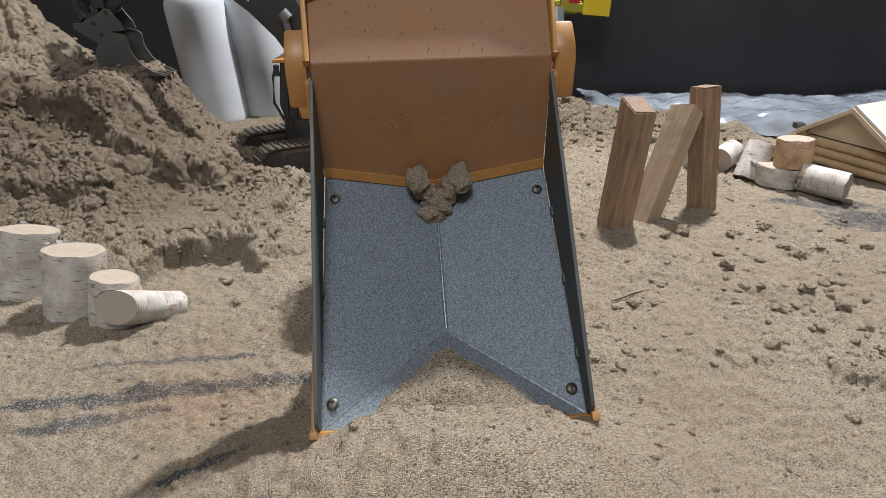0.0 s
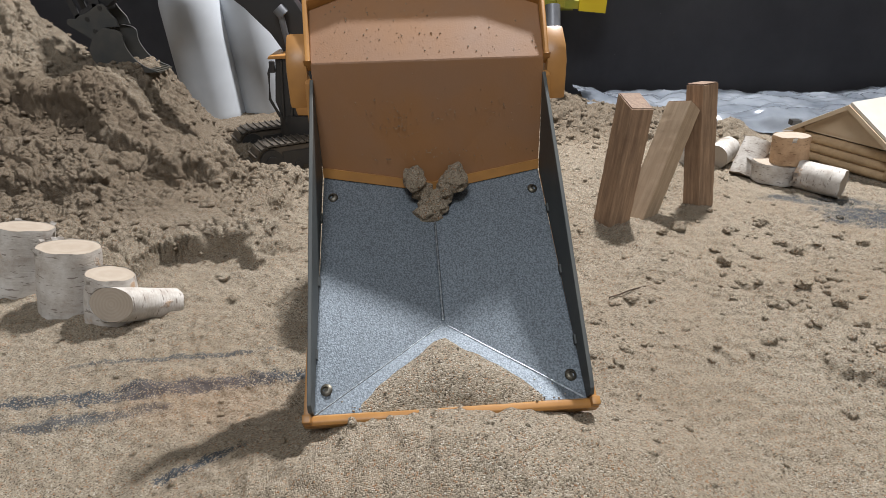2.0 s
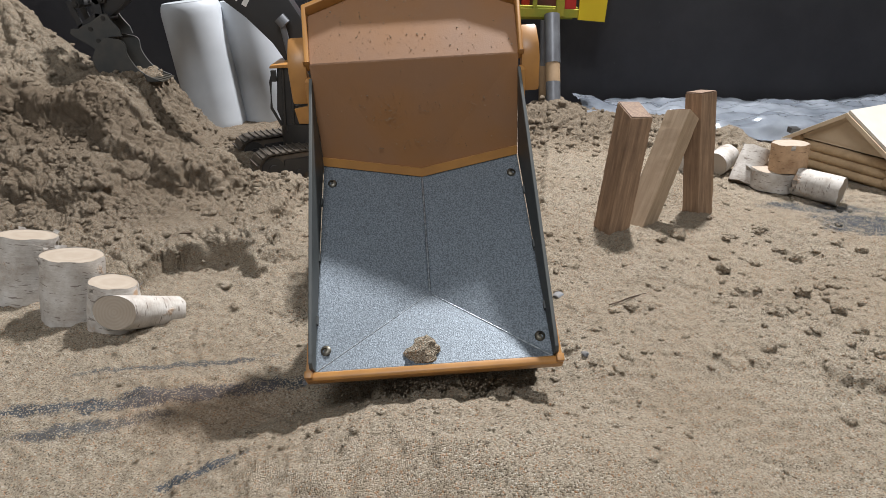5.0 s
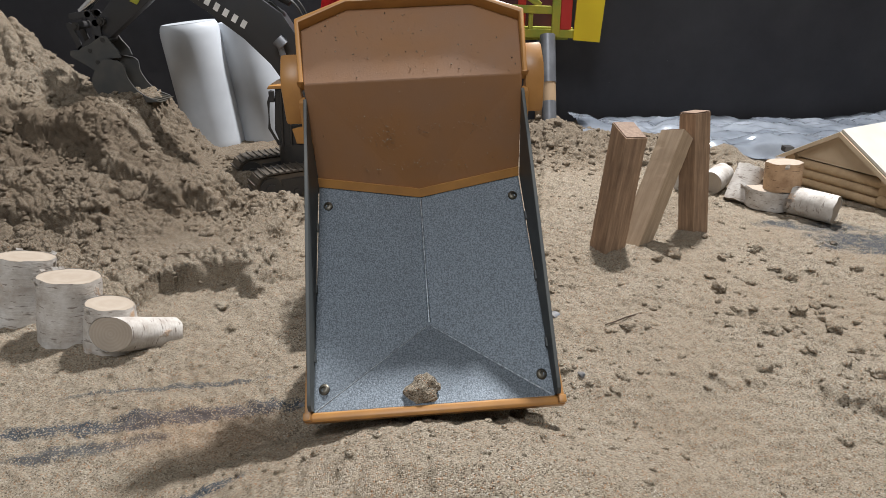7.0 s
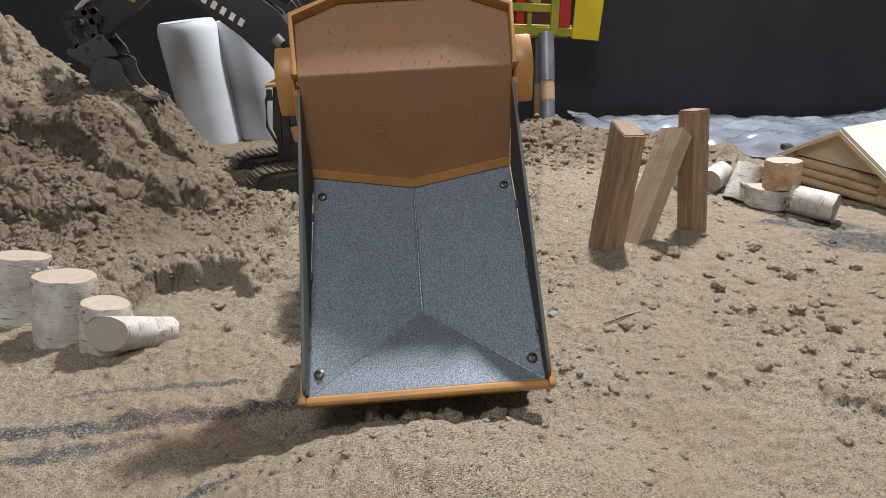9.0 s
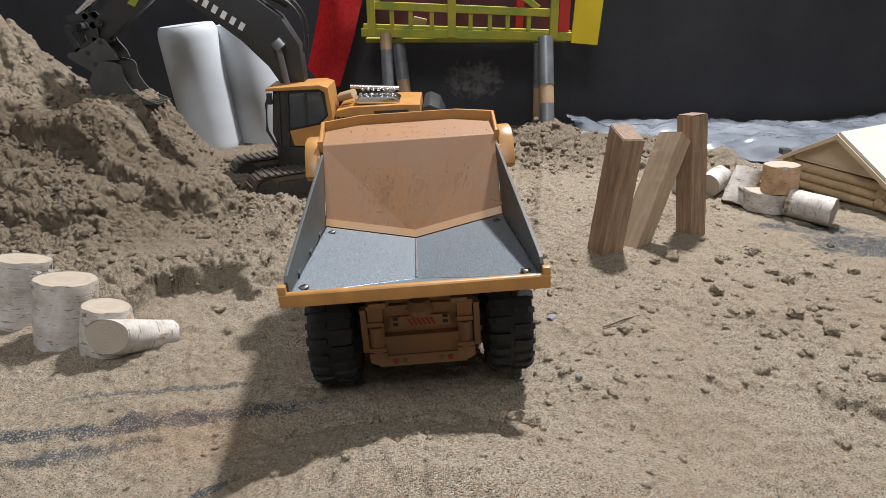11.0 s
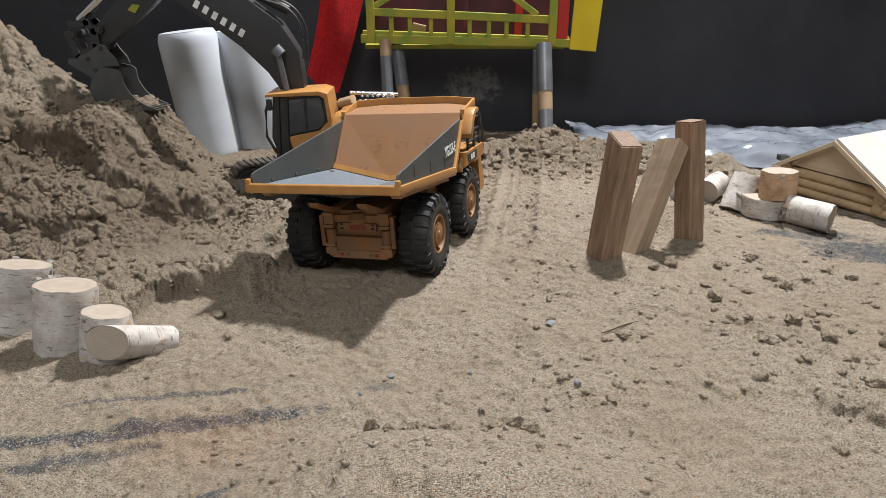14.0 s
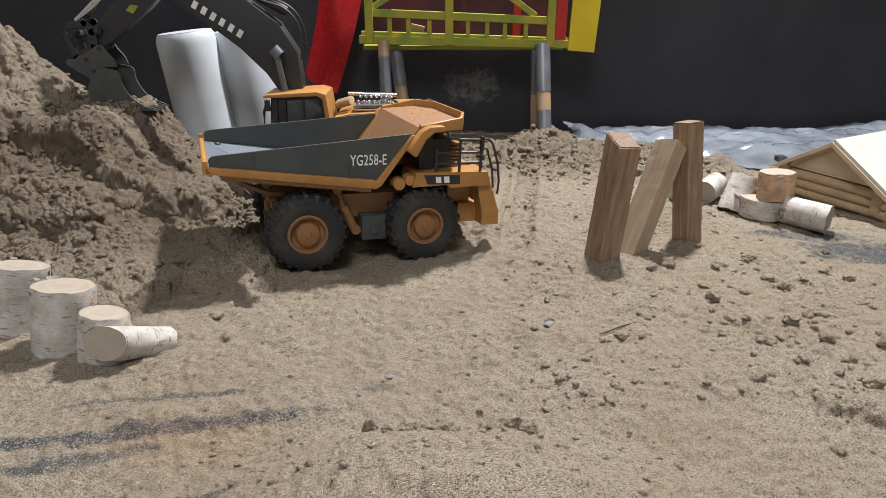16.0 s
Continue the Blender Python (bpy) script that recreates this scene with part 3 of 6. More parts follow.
def crumble(p):
    """How far the crumbly surface stands out from the lie of the sand at points (n, 3): lumps on lumps where it is damp."""
    x, y = p[:, 0], p[:, 1]
    wob = fbm(x, y, 14, 33, 2, 0.5)
    damp = ease((-0.13 - x + 0.1 * wob) / 0.08) * ease((y - 0.505 - 0.1 * wob) / 0.06)
    damp = damp * (1 - 0.93 * bump(x, y, -0.285, 0.610, 0.060, 0.034)) * (1 - 0.7 * bump(x, y, -0.20, 0.885, 0.10, 0.07, 20))
    damp = damp * (1 - 0.72 * ease((-0.585 - x) / 0.04) * ease((y - 0.83) / 0.06))
    damp = damp * (1 - 0.8 * ease((x + 0.40) / 0.03) * ease((y - 0.80) / 0.05))
    back = ease((y - 0.93 + 0.1 * wob) / 0.1) * ease((x + 0.1) / 0.1) * (1 - ease((x - 0.36 + 0.35 * ease((y - 1.06) / 0.08)) / 0.08))
    right = ease((x - 0.05) / 0.08) * ease((y - 0.36) / 0.12) * ease((field(x, y, 8, 19) + 0.24) / 0.3) * (1 - ease((x - 0.36) / 0.08) * ease((y - 0.58) / 0.06))
    ledge = 0.5 * bump(x, y, 0.31, 0.375, 0.07, 0.022, -20)
    rough = np.clip(np.maximum(np.maximum(damp, back), np.maximum(ledge, 0.42 * right)), 0, 1)
    d = 0.0035 * solid_noise(p, 95, 51) + 0.0016 * solid_noise(p, 230, 53)
    k = np.nonzero(rough > 0.02)[0]
    q = p[k] + 0.006 * np.stack([solid_noise(p[k], 45, 61), solid_noise(p[k], 45, 62), solid_noise(p[k], 45, 63)], -1)
    lumps = 0.0
    for scale, amp, seed in ((24, 0.024, 71), (52, 0.017, 72), (108, 0.014, 73), (215, 0.009, 74)):
        f = np.abs(solid_noise(q, scale, seed))
        lumps = lumps + amp * 0.34 * f / (f + 0.12)
    d[k] += rough[k] * (lumps - 0.009) * (1 + 0.15 * ease((-0.16 - x[k]) / 0.05) * (1 - ease((y[k] - 0.70) / 0.06)) * ease((y[k] - 0.50) / 0.05))
    return d


def sand_height(x, y):
    x, y = np.asarray(x, float), np.asarray(y, float)
    h = base_height(x, y)
    return h + crumble(np.stack([x.ravel(), y.ravel(), h.ravel()], -1)).reshape(x.shape)


def sand_surface(x, y):
    """Points of the sand: crumbs stand out square to the slope, so steep faces break up as well as flat ones."""
    e = 0.0015
    h = base_height(x, y)
    n = np.stack([base_height(x - e, y) - base_height(x + e, y), base_height(x, y - e) - base_height(x, y + e), np.full_like(h, 2 * e)], -1)
    n /= np.linalg.norm(n, axis=-1)[..., None]
    p = np.stack([x, y, h], -1)
    return p + n * crumble(p.reshape(-1, 3)).reshape(h.shape)[..., None]


def lie(x, y):
    return float(sand_height(np.array([x]), np.array([y]))[0])


def make_sand():
    cols = 1060
    ys = np.concatenate([np.linspace(a, b, n, endpoint=False) for a, b, n in ((0.10, 0.27, 70), (0.27, 0.52, 220), (0.52, 1.00, 400), (1.00, 1.20, 80), (1.20, 1.53, 20))])
    rows = len(ys)
    us = np.linspace(-1.0, 1.0, cols)
    Y, U = np.meshgrid(ys, us, indexing="ij")
    X = U * (Y * 0.68 + 0.11)
    inner = sand_surface(X, Y).reshape(-1, 3)
    i = np.arange(rows * cols).reshape(rows, cols)
    quads = np.stack([i[:-1, :-1], i[:-1, 1:], i[1:, 1:], i[1:, :-1]], -1).reshape(-1, 4)
    # the same sand, coarser, out to the walls
    gx, gy = np.meshgrid(np.linspace(-2.6, 2.6, 130), np.linspace(-2.0, 1.52, 90))
    gz = sand_height(gx, gy) - 0.006
    inside = (np.abs(gx) < gy * 0.68 + 0.07) & (gy > 0.13)
    gz = np.where(inside, gz - 0.05, gz)
    outer = np.stack([gx, gy, gz], -1).reshape(-1, 3)
    j = np.arange(130 * 90).reshape(90, 130) + len(inner)
    quads2 = np.stack([j[:-1, :-1], j[:-1, 1:], j[1:, 1:], j[1:, :-1]], -1).reshape(-1, 4)
    verts, faces = np.concatenate([inner, outer]), np.concatenate([quads, quads2])
    me = bpy.data.meshes.new("ground")
    me.vertices.add(len(verts))
    me.vertices.foreach_set("co", verts.astype(np.float32).ravel())
    me.loops.add(faces.size)
    me.loops.foreach_set("vertex_index", faces.astype(np.int32).ravel())
    me.polygons.add(len(faces))
    me.polygons.foreach_set("loop_start", np.arange(0, faces.size, 4, dtype=np.int32))
    me.update(calc_edges=True)
    me.shade_smooth()
    me.materials.append(SAND)
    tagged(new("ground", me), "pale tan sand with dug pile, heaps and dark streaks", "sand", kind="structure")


make_sand()


def structure(name, bm, mat, label, category, smooth=False):
    return tagged(part(name, bm, mat, smooth=smooth), label, category, kind="structure")


def make_room():
    # black sheeting with slack folds hung behind the sandbox
    bm = bmesh.new()
    xs, zs = np.linspace(-2.6, 2.6, 261), np.linspace(-0.1, 0.36, 24)
    grid = []
    for z in zs:
        row = []
        for x in xs:
            y = 1.245 + 0.004 * math.sin(x * 5 + 0.8) + 0.0035 * math.exp(-((x - 0.40) / 0.008) ** 2) + 0.004 * math.exp(-((x + 0.54) / 0.01) ** 2) + 0.003 * float(fbm(np.array([x]), np.array([z]), 4, 71, 2)[0])
            row.append(bm.verts.new((x, y, z)))
        grid.append(row)
    for a, b in zip(grid, grid[1:]):
        for k in range(len(xs) - 1):
            bm.faces.new((a[k], a[k + 1], b[k + 1], b[k]))
    bmesh.ops.solidify(bm, geom=bm.faces[:], thickness=0.004)
    structure("wall_north", bm, WALL_SHEET, "black plastic sheeting hung as a backdrop", "backdrop", True)
    for name, a, b in (("wall_east", (2.6, -2.0, -0.1), (2.7, 3.2, 2.5)), ("wall_west", (-2.7, -2.0, -0.1), (-2.6, 3.2, 2.5)),
                       ("wall_south", (-2.7, -2.1, -0.1), (2.7, -2.0, 2.5)), ("wall_rear", (-2.7, 3.2, -0.1), (2.7, 3.3, 2.5))):
        bm = bmesh.new()
        box(bm, a, b)
        structure(name, bm, PLASTER, "plain pale painted room wall", "wall")
    bm = bmesh.new()
    box(bm, (-2.7, -2.1, 2.5), (2.7, 3.3, 2.6))
    structure("ceiling", bm, PLASTER, "plain pale ceiling", "ceiling")
    bm = bmesh.new()
    box(bm, (-2.6, 1.535, -0.12), (2.6, 3.2, -0.1))
    structure("floor", bm, PLASTER, "plain floor behind the backdrop", "floor")


make_room()


def make_film():
    """Crumpled clear plastic film lying on the floor at the back: overlapping folds."""
    rs = np.random.RandomState(4)
    film = thing("plastic_film", "crumpled shiny clear plastic film on the sand", "plastic sheet")
    for k, (x0, x1, y0, y1, lift) in enumerate(((0.225, 1.30, 1.060, 1.228, 0.004), (0.40, 0.80, 0.97, 1.09, 0.002), (0.62, 1.30, 0.93, 1.09, 0.003))):
        bm = bmesh.new()
        nx, ny = int((x1 - x0) * 140), 44
        X, Y = np.meshgrid(np.linspace(x0, x1, nx), np.linspace(y0, y1, ny))
        V = (Y - y0) / (y1 - y0)
        n = fbm(X, Y, 9, 81 + 7 * k, 4, 0.5)
        Z = lift + 0.026 * np.abs(n) + 0.006 * np.abs(fbm(X, Y, 40, 83, 2)) + 0.006 * np.sin(V * 3.1) + 0.010 * fbm(X, Y, 4, 91 + k, 2)
        Z = Z * ease(V / 0.2 + 0.05) + 0.003 + 0.7 * np.maximum(0, sand_height(X, Y)) * (1 - ease(V / 0.3))
        Yw = Y + 0.025 * fbm(X, Y * 0 + k, 6, 95, 3) * np.where(V < 0.5, 1, 0.6)
        vs = [[bm.verts.new((X[r, c], Yw[r, c], Z[r, c])) for c in range(nx)] for r in range(ny)]
        for a, b in zip(vs, vs[1:]):
            for j in range(nx - 1):
                bm.faces.new((a[j], a[j + 1], b[j + 1], b[j]))
        bmesh.ops.solidify(bm, geom=bm.faces[:], thickness=0.0008)
        part("fold", bm, FOIL, film, smooth=True)


make_film()

# ---- dump truck (x forward, y to its left, origin on the ground under the rear axle) ----
PIVOT = Vector((-0.011, 0.0, 0.0758))
R_WHEEL = 0.041


def make_wheel(parent, x, side):
    """A wheel spins about its own axle; built for the left side, y outward."""
    w = part_origin("wheel", parent, (x, side * 0.061, R_WHEEL))
    bm = bmesh.new()
    turn = pose(0, 0, 0, -90 * side, 0, 0)
    lathe(bm, [(0.0200, -0.0145), (0.0290, -0.0158), (0.0365, -0.0142), (0.0386, -0.0095), (0.0390, 0.0), (0.0386, 0.0095), (0.0365, 0.0142),
               (0.0290, 0.0158), (0.0235, 0.0155), (0.0205, 0.0145), (0.0195, 0.010), (0.0195, -0.010)], 48, turn)
    lug = None
    for k in range(22):
        for half in (0, 1):
            m = turn @ pose(0, 0, 0, 180 * half, 0, 360 / 22 * (k + 0.5 * half))
            if lug is None:
                piece = bmesh.new()
                prism(piece, [(0.0370, -0.0010), (0.0408, -0.0015), (0.0410, -0.0110), (0.0385, -0.0152), (0.0330, -0.0164), (0.0330, -0.0130), (0.0370, -0.012)], -0.0021, 0.0021)
                lug = part("tread_lug", piece, RUBBER, w, m=m)
            else:
                ob = new("tread_lug", lug.data)
                ob.parent = w
                ob.matrix_local = m
    part("tyre", bm, RUBBER, w, smooth=True)
    bm = bmesh.new()
    m = pose(0, 0, 0, -90 * side, 0, 0)
    m = m @ Matrix.Diagonal((0.87, 0.87, 1, 1))
    lathe(bm, [(0.0230, -0.009), (0.0236, 0.0140), (0.0225, 0.0150), (0.0205, 0.0148), (0.0190, 0.0095), (0.0150, 0.0085), (0.0138, 0.0105),
               (0.0132, 0.0138), (0.0115, 0.0146), (0.0040, 0.0148), (0.0034, 0.0158), (0.0005, 0.0160)], 40, m)
    for k in range(36):
        a = 2 * math.pi * k / 36
        bx = bmesh.ops.create_cube(bm, size=0.0012, matrix=m @ Matrix.Translation((0.0127 * math.cos(a), 0.0127 * math.sin(a), 0.0142)))
    part("rim", bm, ORANGE_DUSTY, w, "orange plastic rim", smooth=True)
    return w


def part_origin(name, parent, place):
    ob = new(name)
    ob.empty_display_size = 0.01
    ob.parent = parent
    ob.location = place
    return ob


def bed_mesh(build, name, mat, bed, label="", smooth=False, bevel=0.0, crease=0.6):
    bm = bmesh.new()
    build(bm)
    bmesh.ops.translate(bm, verts=bm.verts, vec=-PIVOT)
    return part(name, bm, mat, bed, label, smooth=smooth, bevel=bevel, crease=crease)


def make_bed(truck):
    bed = part_origin("dump_bed", truck, PIVOT)
    lip_l, lip_r = Vector((-0.0885, 0.0705, 0.1110)), Vector((-0.0885, -0.0705, 0.1110))
    fw_l, fw_r = Vector((0.0697, 0.0695, 0.0905)), Vector((0.0697, -0.0695, 0.0905))
    split, vap = Vector((-0.0343, 0, 0.0892)), Vector((0.0634, 0, 0.0780))
    cr_l, cr_r = Vector((0.1148, 0.0710, 0.1443)), Vector((0.1148, -0.0710, 0.1443))
    down = Vector((0, 0, -0.004))

    def sheet(bm, faces, shift):
        made = {}
        def at(p, k):
            key = (p.to_tuple(5), k)
            if key not in made:
                made[key] = bm.verts.new(p + shift * k)
            return made[key]
        edges = {}
        for f in faces:
            bm.faces.new([at(p, 0) for p in f])
            bm.faces.new([at(p, 1) for p in reversed(f)])
            for a, b in zip(f, f[1:] + f[:1]):
                ka, kb = a.to_tuple(5), b.to_tuple(5)
                edges[(ka, kb)] = (a, b)
        for (ka, kb), (a, b) in edges.items():
            if (kb, ka) not in edges:
                bm.faces.new([at(a, 0), at(a, 1), at(b, 1), at(b, 0)])

    bed_mesh(lambda bm: sheet(bm, [[lip_l, split, fw_l], [split, vap, fw_l], [lip_r, fw_r, split], [split, fw_r, vap], [lip_l, lip_r, split]], down),
             "bed_floor", BED_FLOOR, bed, "hammered grey metal floor", bevel=0.0011, crease=0.16)

    # thin bright rods added along the folds as their highlights
    for a, b, r in ((vap, split, 0.0012), (split, lip_l, 0.0006), (split, lip_r, 0.0006)):
        lift = Vector((0, 0, -0.0001))
        bed_mesh(lambda bm: rod(bm, a.lerp(b, 0.03) + lift, a.lerp(b, 0.985) + lift, r * 0.7, r, seg=10), "fold_glint", FOLD_GLINT, bed, "thin bright rod added as the highlight along a fold", smooth=True)

    # front wall, its lighter foot strip and the canopy over the cab
    bed_mesh(lambda bm: sheet(bm, [[fw_l, vap, fw_r, cr_r, cr_l]], Vector((0.003, 0, -0.0025))), "front_wall", ORANGE_DUSTY, bed, "dusty orange front wall", bevel=0.0006)
    up = (cr_l - fw_l).normalized()

    def foot(bm):
        o = Vector((-0.0014, 0, 0.001))
        for a, b in ((fw_l, vap), (vap, fw_r)):
            a2, b2 = a + o, b + o
            plate(bm, [a2, b2, b2 + up * 0.0062, a2 + up * 0.0062], 0.0016)
    bed_mesh(foot, "foot_strip", ORANGE, bed)

    # flat canopy with cut front corners, and a raised rim round it
    plan = [(0.1148, 0.0710), (0.1570, 0.0728), (0.1715, 0.0420), (0.1715, -0.0420), (0.1570, -0.0728), (0.1148, -0.0710)]
    rise = lambda x: 0.1443 + (x - 0.1148) * 0.055
    bed_mesh(lambda bm: sheet(bm, [[Vector((x, y, rise(x))) for x, y in plan[::-1]]], Vector((0, 0, -0.0035))), "canopy", ORANGE_DUSTY, bed, "dusty orange canopy over the cab", bevel=0.0008)

    def canopy_rim(bm):
        for k, (p, q) in enumerate(zip(plan, plan[1:])):
            ring = []
            for (x, y) in (p, q):
                end = x < 0.12
                out = Vector((x, y, 0)) + Vector((0.0 if end else 0.0026, math.copysign(0.0030 if abs(y) > 0.05 else 0.0012, y), 0))
                z0, z1 = rise(x) - 0.0050, rise(x) + (0.0022 if end else 0.0078)
                ring.append([Vector((x, y, z0)), Vector((out.x, out.y, z0)), Vector((out.x, out.y, z1)), Vector((x, y, z1))])
            a, b = [[bm.verts.new(v) for v in r] for r in ring]
            for i in range(4):
                bm.faces.new((a[i], a[(i + 1) % 4], b[(i + 1) % 4], b[i]))
            if k == 0:
                bm.faces.new(a)
            if k == 4:
                bm.faces.new(b[::-1])
        bmesh.ops.remove_doubles(bm, verts=bm.verts, dist=0.0002)
    bed_mesh(canopy_rim, "canopy_rim", ORANGE, bed, bevel=0.0008, smooth=True)

    for s in (1, -1):
        def wing(bm):
            prism(bm, [(0.0990, 0.1225), (0.1125, 0.1420), (0.1215, 0.1470), (0.1375, 0.1475), (0.1390, 0.1420), (0.1260, 0.1405), (0.1180, 0.1340), (0.1080, 0.1160)], s * 0.0730, s * 0.0860)
        bed_mesh(wing, "canopy_wing", ORANGE, bed, bevel=0.0028, smooth=True)

        def side(bm):
            prism(bm, [(-0.0875, 0.1105), (0.0690, 0.0905), (0.1080, 0.1385), (-0.0800, 0.1225), (-0.0855, 0.1215), (-0.0880, 0.1185)], s * 0.0700, s * 0.0722)
        bed_mesh(side, "side_panel", STEEL_GREY, bed, "dark grey side panel with scuffed edge", bevel=0.0004)

        def rim(bm):
            prism(bm, [(-0.0915, 0.1060), (-0.0915, 0.1130), (0.0660, 0.0935), (0.0700, 0.0925), (0.1060, 0.1370), (0.1110, 0.1365), (0.0745, 0.0865), (0.0690, 0.0840)], s * 0.0712, s * 0.0752)
        bed_mesh(rim, "bed_rim", ORANGE, bed, bevel=0.0008, smooth=True)
        for k in range(3):
            x = -0.058 + 0.045 * k
            z = 0.1105 - (x + 0.0875) * 0.128
            bed_mesh(lambda bm: box(bm, (x, s * 0.0690, z + 0.0008), (x + 0.0055, s * 0.0702, z + 0.0036)), "panel_tab", STEEL_GREY, bed)
            bed_mesh(lambda bm: box(bm, (x + 0.01, s * 0.0721, z + 0.004), (x + 0.0106, s * 0.0727, z + 0.0150)), "panel_seam", STEEL_GREY, bed)
    bed_mesh(lambda bm: prism(bm, [(-0.0935, 0.1055), (-0.0935, 0.1130), (-0.0920, 0.1140), (-0.0890, 0.1135), (-0.0875, 0.1098), (-0.0845, 0.1045)], -0.0752, 0.0752),
             "tail_lip", ORANGE, bed, bevel=0.0008, smooth=True)
    for s in (1, -1):
        bed_mesh(lambda bm: box(bm, (-0.0930, s * 0.0708, 0.1120), (-0.0885, s * 0.0752, 0.1180)), "lip_corner", ORANGE, bed, bevel=0.0008, smooth=True)
    for x, y in ((-0.0745, 0.0645), (0.0529, 0.0636)):
        for s in (1, -1):
            z = 0.1105 - (x + 0.0885) * 0.1296 - (0.0705 - y) * 0.16
            def bolt(bm):
                lathe(bm, [(0.0034, 0.0), (0.0034, 0.0008), (0.0026, 0.0016), (0.0016, 0.0018), (0.0014, 0.0006), (0.0002, 0.0006)], 18, pose(x, s * y, z, s * -11, 7.4, 0))
            bed_mesh(bolt, "bolt", BOLT, bed, "grimy steel bolt", smooth=True)

    def ribs(bm):
        for s in (1, -1):
            prism(bm, [(-0.066, 0.0895), (-0.030, 0.0745), (0.056, 0.0690), (0.056, 0.0655), (-0.020, 0.0655), (-0.062, 0.0840)], s * 0.020, s * 0.030)
            prism(bm, [(-0.080, 0.103), (0.066, 0.083), (0.066, 0.079), (-0.076, 0.098)], s * 0.060, s * 0.068)
    bed_mesh(ribs, "underside_rib", DUST_FRAME, bed)
    for s in (1, -1):
        m = pose(0.062 - PIVOT.x, s * 0.0729 - PIVOT.y, 0.1130 - PIVOT.z, 90, 0, 0) if s < 0 else pose(0.062 - PIVOT.x, s * 0.0729 - PIVOT.y, 0.1130 - PIVOT.z, 90, 0, 180)
        text_part("lettering", "YG258-E", 0.0135, WHITE_PRINT, bed, m @ Matrix.Diagonal((0.72, 1.12, 1, 1)), "white printed lettering")
    # dried sand stuck to the front wall
    bm = bmesh.new()
    rs = random.Random(5)
    ex, ez = Vector((0, 1, 0)), up
    spots = ((0.020, 0.033, 0.013, 0.010, 40), (0.018, 0.030, 0.006, 0.007, 26), (-0.042, 0.040, 0.012, 0.006, 22), (0.0, 0.012, 0.05, 0.005, 60), (0.0, 0.038, 0.05, 0.006, 40), (0.0, 0.04, 0.07, 0.025, 30))
    for cx, cz, sx, sz, n in spots:
        for _ in range(n):
            p = (fw_l + fw_r) / 2 + ex * rs.gauss(cx, sx * 0.6) + ez * max(0.008, rs.gauss(cz, sz * 0.6)) + Vector((-0.0004, 0, 0.0001))
            if abs(p.y) > 0.066 or p.z > 0.142:
                continue
            bmesh.ops.create_icosphere(bm, subdivisions=1, radius=rs.uniform(0.00015, 0.00042) * (1.5 if rs.random() < 0.1 else 1), matrix=Matrix.Translation(p))
    for _ in range(260):
        x, y = rs.uniform(0.117, 0.168), rs.uniform(-0.068, 0.068)
        if rs.random() < 0.5:
            y = abs(y)
        bmesh.ops.create_icosphere(bm, subdivisions=1, radius=0.00015 + 0.0005 * rs.random() ** 4, matrix=Matrix.Translation((x, y, rise(x) + 0.0001)))
    bmesh.ops.translate(bm, verts=bm.verts, vec=-PIVOT)
    tagged(part("dried_sand", bm, SAND, bed, "specks of dried sand"), kind="stuff")
    return bed


